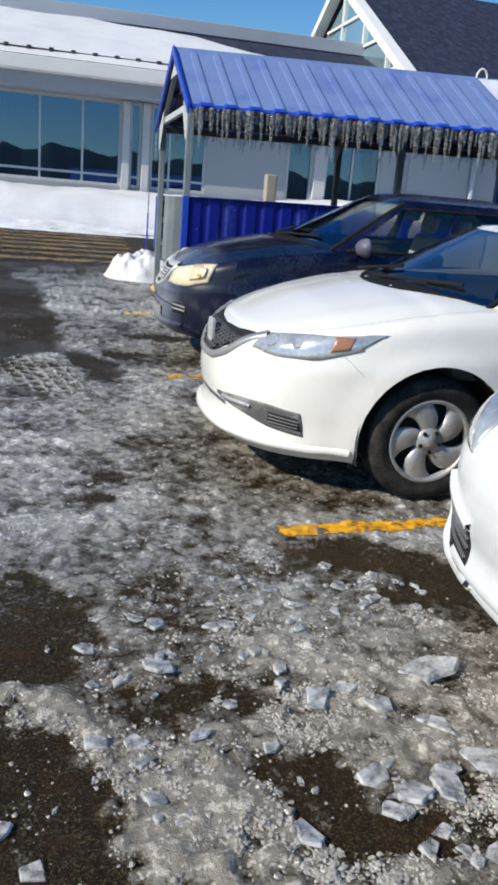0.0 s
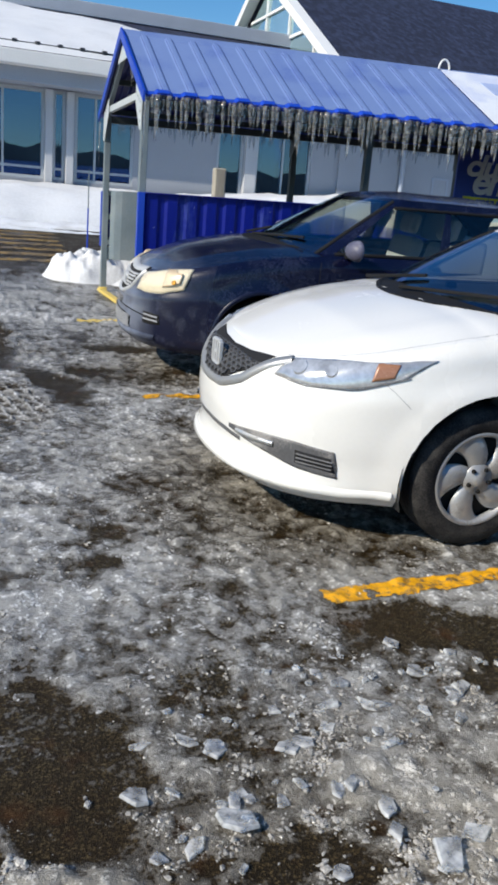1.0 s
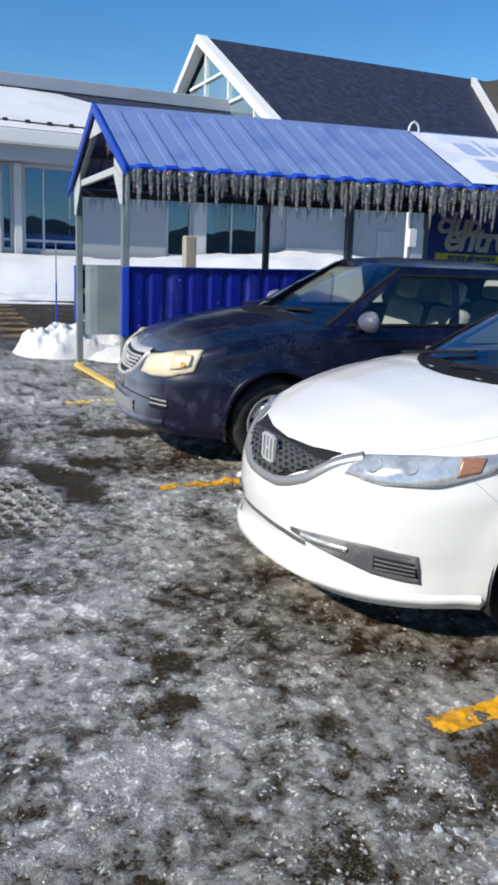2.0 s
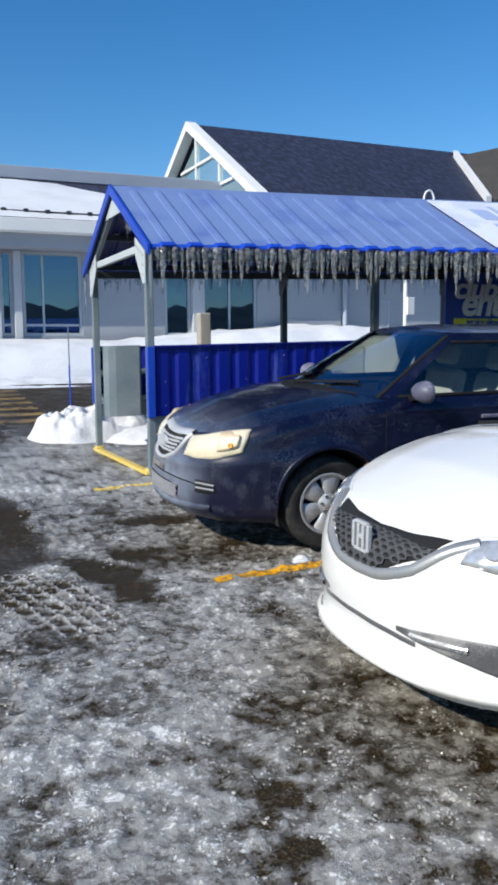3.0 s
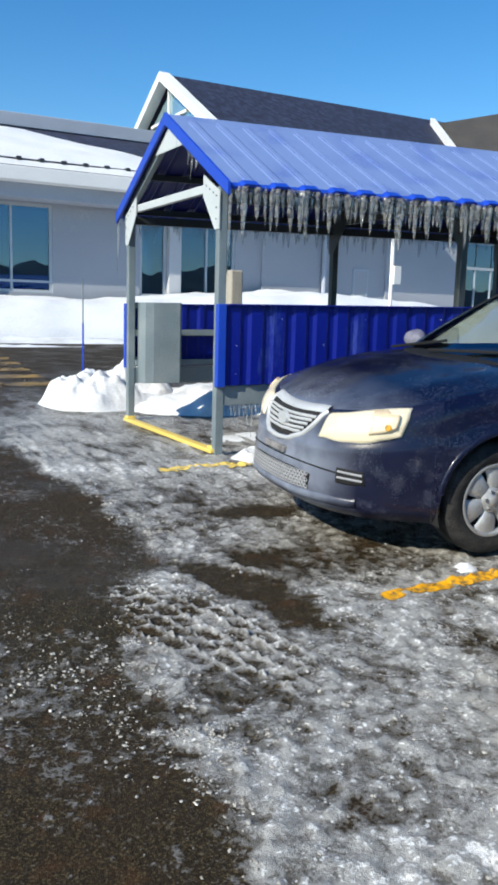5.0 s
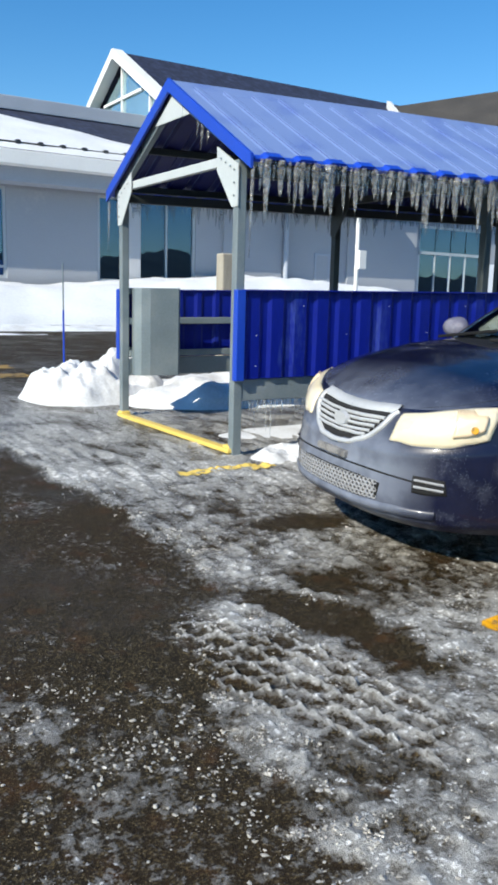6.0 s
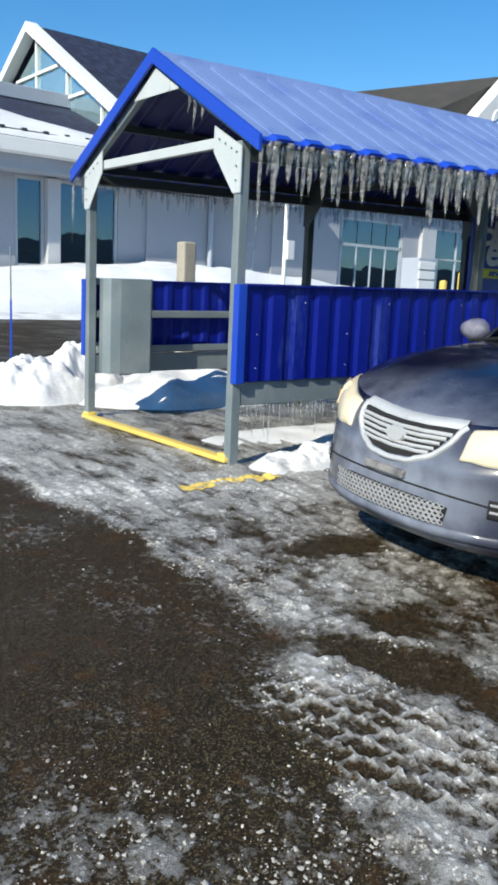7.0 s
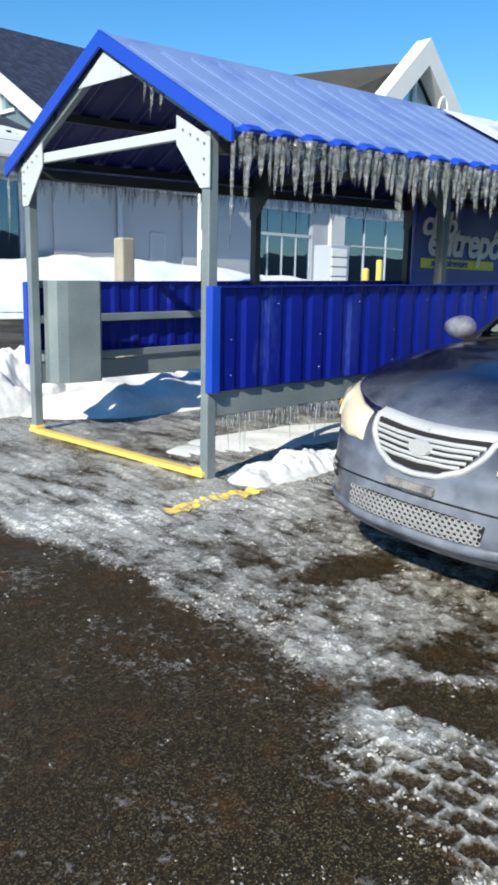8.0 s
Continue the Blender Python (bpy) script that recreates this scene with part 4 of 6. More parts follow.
for q, ln in (((X0 + 0.0, EY0 - 0.015, EZ - 0.06), 0.62), ((X0 - 0.0, EY1 + 0.02, EZ - 0.07), 0.52), ((X0 + 0.02, RY - 0.45, RZ - 0.32), 0.16), ((X0 + 0.02, RY - 0.52, RZ - 0.37), 0.22), ((X0 + 0.02, RY - 0.62, RZ - 0.42), 0.13), ((X0 + 0.02, RY - 0.2, RZ - 0.2), 0.1)):
    spart("icicle", rod_bm(q, (q[0] - 0.01, q[1] + 0.01, q[2] - ln), 0.016, 0.002, 8), ICE, row, smooth=True)


# ---- snow ----
def mound(name, cx, cy, rx, ry, h, label, seed, turn=0.0, rough=0.35, n=70, power=1.4, kind="", base=None, material=None, lump=0.35):
    u = np.linspace(-1, 1, n)
    U, V = np.meshgrid(u, u, indexing="ij")
    c, s = math.cos(turn), math.sin(turn)
    X, Y = cx + U * rx * c - V * ry * s, cy + U * rx * s + V * ry * c
    R = np.sqrt(U * U + V * V) + 0.28 * (fractal(X, Y, min(rx, ry) * 1.1, seed + 9, 3) - 0.5)
    prof = np.clip(1 - R ** 2, 0, 1) ** (1 / power) * np.clip((1 - np.maximum(np.abs(U), np.abs(V))) / 0.2, 0, 1)
    H = h * prof * (1 + rough * (fractal(X, Y, lump, seed, 4) - 0.5) * 2 + 0.2 * rough * (fractal(X, Y, lump * 0.3, seed + 3, 3) - 0.5))
    Z = (ground_z(Y) if base is None else base) + H - 0.015
    keep = (prof > 0.0)
    keep = keep[:-1, :-1] | keep[1:, :-1] | keep[:-1, 1:] | keep[1:, 1:]
    ob = grid_mesh(name, np.stack([X, Y, Z], -1), material or SNOW, keep=keep)
    return tagged(ob, label, "snow", kind=kind)


def snow_bank():
    xs, vs = np.linspace(-18, 34, 260), np.linspace(0, 1, 40)
    X, V = np.meshgrid(xs, vs, indexing="ij")
    y0 = 25.6 + 0.5 * (fractal(X, X * 0, 4, 31) - 0.5)
    Y = y0 + V * (FY - 0.35 - y0)
    top = np.interp(X, [-18, 4, 8, 12, 14, 17, 21, 25, 34], [1.12, 1.15, 1.2, 1.55, 1.75, 1.6, 1.3, 1.0, 0.5])
    prof = np.minimum(1, (V / 0.35)) ** 0.6
    H = top * prof * (0.9 + 0.25 * (fractal(X, Y, 2.2, 33) - 0.5)) + 0.10 * (fractal(X, Y, 0.6, 36, 3) - 0.5) * prof
    Z = ground_z(Y) + H - 0.03
    return tagged(grid_mesh("snow_bank", np.stack([X, Y, Z], -1), SNOW_CLEAN), "long bright snow bank ploughed against the store wall", "snow", kind="stuff")


snow_bank()
mound("snow_ridge", -1.0, 23.9, 14.5, 0.7, 0.16, "low grey slush ridge ploughed along the lane", 58, 0.0, 0.7, n=140, lump=0.5, kind="stuff")
mound("snow_ridge", -4.0, 22.3, 9.0, 0.35, 0.09, "low grey slush ridge ploughed along the lane", 59, 0.0, 0.8, n=140, lump=0.4, kind="stuff")
mound("snow_mound", 1.95, 12.75, 0.95, 0.7, 0.46, "lumpy white snow pile behind the shelter post", 51, 0.15, 0.6, lump=0.3, n=110)
mound("snow_mound", 3.4, 12.3, 1.7, 0.95, 0.30, "snow drifted under the far shelter panel", 52, 0.0, 0.4)
mound("snow_mound", 5.8, 12.3, 2.0, 0.95, 0.5, "snow drifted behind the shelter", 53, 0.0, 0.4)
mound("snow_mound", 2.35, 9.05, 0.75, 0.22, 0.13, "small crusty snow pile beside the shelter post", 54, 0.08, 0.7, lump=0.12)
mound("snow_mound", 3.2, 9.9, 1.5, 0.45, 0.05, "flat wet snow inside the shelter", 56, -0.05, 0.5, lump=0.3)
mound("snow_lump", 1.72, 6.28, 0.13, 0.09, 0.05, "small snow lump fallen from a wheel", 57, 0.0, 0.6, n=30, lump=0.06)

# ---- timber post, snow marker, pole, bollards ----
tp = thing("timber_post", (3.50, 12.66, 0.35), "weathered square timber post standing in snow", "post")
part("shaft", boxbm(-0.085, 0.085, -0.08, 0.08, 0, 1.74, bevel=0.02), WOOD, tp)
mk = thing("snow_marker", (1.73, 13.4, gz(13.4)), "thin blue and grey snow marker rod", "marker")
part("rod", rod_bm((0, 0, 0), (0.0, 0, 0.95), 0.012, seg=8), BLUE_TRIM, mk)
part("rod_top", rod_bm((0, 0, 0.95), (0.0, 0, 1.5), 0.009, seg=8), GALV, mk)
pl = thing("sign_pole", (15.84, 25.6, 0.7), "slim white pole with a small meter box", "pole")
part("shaft", rod_bm((0, 0, 0), (0, 0, 4.2), 0.07, seg=10), WHITE_TRIM, pl)
part("box", boxbm(-0.02, 0.28, -0.16, -0.04, 1.95, 2.55, bevel=0.02), WHITE_TRIM, pl)
cab = thing("utility_cabinet", (24.0, 27.0, 0.75), "pale slatted utility cabinet with a dark side", "cabinet")
part("body", boxbm(0, 1.2, 0, 0.9, 0, 2.45, bevel=0.04), GREY_TRIM, cab)
for k in range(6):
    part("slat", boxbm(0.02, 1.0, -0.05, -0.003, 0.1 + k * 0.38, 0.42 + k * 0.38, bevel=0.02), WHITE_TRIM, cab)
for x, y, h in ((13.6, 17.2, 1.5), (16.4, 18.9, 1.75)):
    bo = thing("bollard", (x, y, gz(y)), "yellow safety bollard near the entrance", "bollard", "bollards")
    part("tube", rod_bm((0, 0, 0), (0, 0, h - 0.04), 0.085, seg=16), YELLOW_CLEAN, bo)
    part("cap", rod_bm((0, 0, h - 0.04), (0, 0, h), 0.085, 0.05, 16), YELLOW_CLEAN, bo)


# ---- cars ----
from mathutils.bvhtree import BVHTree

PAINT_WHITE = mat("white car paint", (0.83, 0.82, 0.785), 0.25, 0, 0.02, 2, 60, 0.0, dirt=(0.60, 0.55, 0.46), dirt_amount=0.04, dirt_scale=2.5, coat=0.7)
PAINT_ICED = mat("white paint under rime", (0.64, 0.66, 0.67), 0.35, 0, 0.05, 6, 60, 0.25, dirt=(0.66, 0.68, 0.70), dirt_amount=0.3, dirt_scale=5, coat=0.4)
PAINT_NAVY = mat("salt-stained navy paint", (0.003, 0.004, 0.020), 0.24, 0.0, 0.25, 2, 70, 0.03, dirt=(0.035, 0.042, 0.085), dirt_amount=0.02, dirt_scale=3.0, coat=0.35, dirt_soft=0.35, spec=0.3)
PAINT_SALT = mat("navy paint caked with salt", (0.003, 0.0045, 0.022), 0.35, 0.0, 0.25, 3, 70, 0.08, dirt=(0.035, 0.042, 0.085), dirt_amount=0.03, dirt_scale=4, coat=0.35, dirt_soft=0.35, spec=0.3)
CHROME = mat("dull chrome", (0.62, 0.63, 0.64), 0.25, 0.9, 0.1, 6, 60, 0.03, dirt=(0.45, 0.45, 0.44), dirt_amount=0.25, dirt_scale=8)
GREY_PLASTIC = mat("grey trim plastic", (0.10, 0.10, 0.105), 0.5, 0, 0.2, 8, 90, 0.1, dirt=(0.3, 0.29, 0.28), dirt_amount=0.25, dirt_scale=7)
SATIN = mat("satin grey metal", (0.36, 0.37, 0.38), 0.4, 0.5, 0.08, 6, 60, 0.02, dirt=(0.3, 0.29, 0.27), dirt_amount=0.2, dirt_scale=6, dirt_soft=0.5)
FROSTED = mat("frosted chrome", (0.55, 0.56, 0.57), 0.55, 0.35, 0.1, 6, 60, 0.05)
HUBCAP = mat("silver hubcap", (0.46, 0.47, 0.48), 0.38, 0.5, 0.1, 8, 60, 0.03, dirt=(0.30, 0.28, 0.26), dirt_amount=0.25, dirt_scale=7)
LAMP_CLEAR = mat("clear lamp reflector", (0.58, 0.59, 0.60), 0.16, 0.5, 0.35, 9, 40, 0.1, coat=1.0)
LAMP_AGED = mat("yellowed lamp lens", (0.80, 0.70, 0.50), 0.3, 0.1, 0.08, 5, 40, 0.05, coat=0.8)
AMBER = mat("amber lens", (0.36, 0.17, 0.09), 0.25, 0.1, 0.1, 9, 40, 0.1, coat=1.0)
AMBER_PALE = mat("faded amber lens", (0.76, 0.60, 0.40), 0.3, 0.1, 0.1, 9, 40, 0.1, coat=1.0)
CAR_GLASS = pane_mat("car glass", (0.66, 0.72, 0.72), 0.15)
CAR_GLASS_CLEAR = pane_mat("clear windscreen", (0.42, 0.50, 0.52), 1.2, coat=(0.55, 0.8, 1.0))
CAR_GLASS_DARK = pane_mat("tinted windscreen", (0.14, 0.18, 0.22), 1.1, coat=(0.55, 0.78, 1.0))
SEAT = mat("grey seat cloth", (0.48, 0.50, 0.48), 0.9, 0, 0.15, 6, 120, 0.2)
DASH = mat("dusty grey dashboard", (0.17, 0.18, 0.175), 0.7, 0, 0.15, 6, 120, 0.2)


def crust(m, colour, near, far, speck_scale, amount):
    """Dried road salt over a car's paint: a film thickest at the nose, and fine splashes."""
    n, lk = m.node_tree.nodes, m.node_tree.links.new
    b = n["Principled BSDF"]
    co, sep = n.new("ShaderNodeTexCoord"), n.new("ShaderNodeSeparateXYZ")
    lk(co.outputs["Object"], sep.inputs[0])
    nz, vo, sc = n.new("ShaderNodeTexNoise"), n.new("ShaderNodeTexVoronoi"), n.new("ShaderNodeSeparateColor")
    nz.inputs["Scale"].default_value, nz.inputs["Detail"].default_value = 7, 8
    vo.inputs["Scale"].default_value = speck_scale
    lk(co.outputs["Object"], nz.inputs["Vector"]), lk(co.outputs["Object"], vo.inputs["Vector"]), lk(vo.outputs["Color"], sc.inputs[0])

    def rng(src, a, b_, c, d):
        r = n.new("ShaderNodeMapRange")
        for k, v in enumerate((a, b_, c, d)):
            r.inputs[k + 1].default_value = v
        lk(src, r.inputs[0])
        return r.outputs[0]

    def op(kind, a, c):
        r = n.new("ShaderNodeMath")
        r.operation = kind
        lk(a, r.inputs[0]), lk(c, r.inputs[1])
        return r.outputs[0]
    film = op("MULTIPLY", rng(sep.outputs[0], far, near, 0, 0.9), rng(nz.outputs[0], 0.3, 0.6, 0.45, 1))
    film = op("MAXIMUM", film, op("MULTIPLY", rng(sep.outputs[2], 0.62, 0.28, 0, 0.2), rng(nz.outputs[0], 0.52, 0.66, 0, 1)))
    dots = op("MULTIPLY", rng(vo.outputs["Distance"], 0.42, 0.22, 0, 1), op("LESS_THAN", sc.outputs[0], rng(nz.outputs[0], 0.42, 0.68, 0.0, amount)))
    f = op("MAXIMUM", film, rng(dots, 0, 1, 0, 0.42))
    mx = n.new("ShaderNodeMix")
    mx.data_type = "RGBA"
    old = b.inputs["Base Color"].links[0].from_socket
    lk(f, mx.inputs["Factor"]), lk(old, mx.inputs[6])
    mx.inputs[7].default_value = (*colour, 1)
    lk(mx.outputs[2], b.inputs["Base Color"])


crust(PAINT_SALT, (0.21, 0.235, 0.295), 0.02, 0.20, 170, 0.5)
crust(PAINT_NAVY, (0.20, 0.225, 0.29), -0.05, 0.55, 190, 0.6)
RIME = mat("clouded ice crust", (0.66, 0.68, 0.68), 0.35, 0, 0.12, 8, 50, 0.5)


def car_points(sp):
    """Half plan outline and height rows, as a grid from rocker to centre line."""
    W, L, a, b_, n = sp["half"], sp["length"], sp["nose"], sp["tail"], sp["power"]
    th = np.linspace(0, np.pi / 2, 40)
    xf, yf, wf = a * (1 - np.cos(th) ** (2 / n)), np.sin(th) ** (2 / n), np.cos(th) ** 0.6
    xs = np.linspace(a, L - b_, 150)[1:-1]
    tr = np.linspace(np.pi / 2, 0, 26)
    xr, yr, wr = L - b_ * (1 - np.cos(tr) ** (2 / 3.0)), np.sin(tr) ** (2 / 3.0), np.cos(tr) ** 0.6
    x = np.concatenate([xf, xs, xr])
    y = W * np.concatenate([yf, np.ones_like(xs), yr]) * (1 - 0.035 * ((x - L * 0.5) / (L * 0.5)) ** 2)
    wfront = np.concatenate([wf, 0 * xs, 0 * xr])
    wrear = np.concatenate([0 * xf, 0 * xs, wr])
    ze, zb = np.interp(x, *sp["edge"]), np.interp(x, *sp["sill"])
    sm = np.ones(9) / 9
    ze = np.convolve(np.pad(ze, 4, mode="edge"), sm, "valid")
    rows = []
    vs = np.linspace(0, 1, 34)
    pf, ps, pr = np.interp(vs, *sp["front_profile"]), np.interp(vs, *sp["side_profile"]), np.interp(vs, *sp["rear_profile"])
    sm3 = np.array([0.25, 0.5, 0.25])
    pf, ps, pr = (np.convolve(np.pad(q, 1, mode="edge"), sm3, "valid") for q in (pf, ps, pr))
    for k, v in enumerate(vs):
        X = x + pf[k] * wfront - pr[k] * wrear
        Y = np.maximum(y - ps[k] * np.clip(y / W, 0, 1) ** 3, 0)
        rows.append(np.stack([X, Y, zb + (ze - zb) * v], -1))
    top = rows[-1]
    crown = sp["crown"] * np.clip(x / 0.45, 0, 1) ** 0.6 * np.clip((L - x) / 0.3, 0, 1) ** 0.6
    ridge = sp.get("hood_ridge", 0.0) * np.clip((x - 0.1) / 0.4, 0, 1) * np.clip((1.25 - x) / 0.3, 0, 1)
    for f in np.linspace(0, 1, 15)[1:]:
        X = top[:, 0] + 0.0 * f
        Y = top[:, 1] * (1 - f)
        Z = top[:, 2] + crown * (1 - (1 - f) ** 2.2) + ridge * np.exp(-((f - 0.25) / 0.10) ** 2)
        rows.append(np.stack([X, Y, Z], -1))
    return x, np.stack(rows, 1)           # columns along the outline, rows up


def cut_arch(P, cells, wx, wz, R, W, nside):
    """Open the wheel arch in the side grid and pull its rim to a true circle with a small flare."""
    d = np.hypot(P[..., 0] - wx, P[..., 2] - wz)
    side = P[..., 1] > W * 0.55
    row = np.arange(P.shape[1])[None, :] <= nside
    near = side & row
    P[..., 1] += np.where(near, 0.022 * np.exp(-((d - R) / 0.07) ** 2), 0)
    C = (P[:-1, :-1] + P[1:, :-1] + P[:-1, 1:] + P[1:, 1:]) / 4
    gone = (np.hypot(C[..., 0] - wx, C[..., 2] - wz) < R) & (C[..., 1] > W * 0.5) & (np.arange(C.shape[1])[None, :] < nside)
    cells &= ~gone
    touch_g, touch_k = np.zeros(P.shape[:2], bool), np.zeros(P.shape[:2], bool)
    for di in (0, 1):
        for dj in (0, 1):
            touch_g[di:di + gone.shape[0], dj:dj + gone.shape[1]] |= gone
            touch_k[di:di + gone.shape[0], dj:dj + gone.shape[1]] |= cells
    rim = touch_g & touch_k
    ang = np.arctan2(P[..., 2] - wz, P[..., 0] - wx)
    low = P[..., 2] < wz - 0.06
    P[..., 0] = np.where(rim, np.where(low, wx + np.sign(P[..., 0] - wx) * np.sqrt(np.maximum(R * R - (P[..., 2] - wz) ** 2, 0.01)), wx + R * np.cos(ang)), P[..., 0])
    P[..., 2] = np.where(rim & ~low, wz + R * np.sin(ang), P[..., 2])


def both_sides(P):
    Q = P.copy()
    Q[..., 1] *= -1
    return P, Q


def sym_mesh(name, P, keep, material, parent, label="", sides=(1, -1)):
    """One mesh from a half grid and its mirror image."""
    n, m = P.shape[:2]
    idx = np.arange(n * m).reshape(n, m)
    q = np.stack([idx[:-1, :-1], idx[1:, :-1], idx[1:, 1:], idx[:-1, 1:]], -1)[keep]
    verts, faces = [], []
    for s in sides:
        V = P.reshape(-1, 3) * np.array([1, s, 1])
        o = len(verts)
        verts += V.tolist()
        faces += ((q[:, ::-1] if s > 0 else q) + o).tolist()
    me = bpy.data.meshes.new(name)
    me.from_pydata(verts, [], faces)
    me.materials.append(material)
    bm = bmesh.new()
    bm.from_mesh(me)
    bmesh.ops.remove_doubles(bm, verts=bm.verts, dist=0.0006)
    bmesh.ops.delete(bm, geom=[v for v in bm.verts if not v.link_faces], context="VERTS")
    bmesh.ops.recalc_face_normals(bm, faces=bm.faces)
    bm.to_mesh(me)
    bm.free()
    me.shade_smooth()
    ob = new(name, me)
    ob.parent = parent
    if label:
        ob["label"] = label
    return ob


class Skin:
    """The car's outer surface, to lay lamps, grilles and seams on."""

    def __init__(self, P, cells):
        n, m = P.shape[:2]
        idx = np.arange(n * m).reshape(n, m)
        q = np.stack([idx[:-1, :-1], idx[1:, :-1], idx[1:, 1:], idx[:-1, 1:]], -1).reshape(-1, 4)
        V = np.concatenate([P.reshape(-1, 3), P.reshape(-1, 3) * np.array([1, -1, 1])])
        q2 = np.concatenate([q, q + n * m])
        self.tree = BVHTree.FromPolygons([tuple(v) for v in V], [tuple(f) for f in q2])

    def at(self, p, lift):
        loc, nor, _, _ = self.tree.find_nearest(Vector(p))
        c = Vector((2.0, 0, 0.5))
        if nor.dot(loc - c) < 0:
            nor = -nor
        return loc + nor * lift, nor


def smooth_line(pts, n):
    pts = np.array(pts, float)
    t = np.linspace(0, 1, len(pts))
    u = np.linspace(0, 1, n)
    q = np.stack([np.interp(u, t, pts[:, k]) for k in range(3)], -1)
    for _ in range(max(1, n // 8)):
        q[1:-1] = q[1:-1] * 0.5 + (q[:-2] + q[2:]) * 0.25
    return q


def patch(name, skin, top, bottom, lift, material, parent, label="", sides=(1, -1), nu=26, nv=10, depth=0.012, bulge=0.0):
    """A skin-hugging patch between two lines, with a rim folded down to the body."""
    out = []
    for s in sides:
        T, B = smooth_line(top, nu) * np.array([1, s, 1]), smooth_line(bottom, nu) * np.array([1, s, 1])
        bm = bmesh.new()
        rows, under = [], []
        for i in range(nu):
            r, d = [], []
            for j in range(nv):
                f = j / (nv - 1)
                p = T[i] * (1 - f) + B[i] * f
                l = lift + bulge * (1 - (2 * f - 1) ** 2) * (1 - (2 * i / (nu - 1) - 1) ** 4)
                q, nor = skin.at(p, l)
                r.append(bm.verts.new(q))
                d.append(q - nor * (l + depth))
            rows.append(r)
            under.append(d)
        for i in range(nu - 1):
            for j in range(nv - 1):
                bm.faces.new((rows[i][j], rows[i + 1][j], rows[i + 1][j + 1], rows[i][j + 1]))
        loop = [(i, 0) for i in range(nu)] + [(nu - 1, j) for j in range(1, nv)] + [(i, nv - 1) for i in range(nu - 2, -1, -1)] + [(0, j) for j in range(nv - 2, 0, -1)]
        low = [bm.verts.new(under[i][j]) for i, j in loop]
        for k in range(len(loop)):
            a, b_ = loop[k], loop[(k + 1) % len(loop)]
            bm.faces.new((rows[a[0]][a[1]], low[k], low[(k + 1) % len(loop)], rows[b_[0]][b_[1]]))
        out.append(part(name, bm, material, parent, label, smooth=True))
    return out


def bead(name, skin, pts, width, lift, material, parent, sides=(1, -1), n=40):
    """A narrow strip laid along a line on the skin."""
    for s in sides:
        Q = smooth_line(pts, n) * np.array([1, s, 1])
        bm = bmesh.new()
        prev = None
        C = [skin.at(q, lift) for q in Q]
        for i in range(n):
            p, nor = C[i]
            d = (C[min(i + 1, n - 1)][0] - C[max(i - 1, 0)][0]).normalized()
            side = nor.cross(d).normalized() * width / 2
            cur = (bm.verts.new(p - side - nor * (lift + 0.004)), bm.verts.new(p - side * 0.7), bm.verts.new(p + side * 0.7), bm.verts.new(p + side - nor * (lift + 0.004)))
            if prev:
                for k in range(3):
                    bm.faces.new((prev[k], prev[k + 1], cur[k + 1], cur[k]))
            prev = cur
        part(name, bm, material, parent, smooth=True)


def lathe(profile, seg=48, axis="Y"):
    """Turn a profile of (radius, along) about the y axis."""
    bm = bmesh.new()
    rings = []
    for r, h in profile:
        rings.append([bm.verts.new((r * math.cos(2 * math.pi * k / seg), h, r * math.sin(2 * math.pi * k / seg))) for k in range(seg)])
    for a, b_ in zip(rings, rings[1:]):
        for k in range(seg):
            bm.faces.new((a[k], a[(k + 1) % seg], b_[(k + 1) % seg], b_[k]))
    return bm


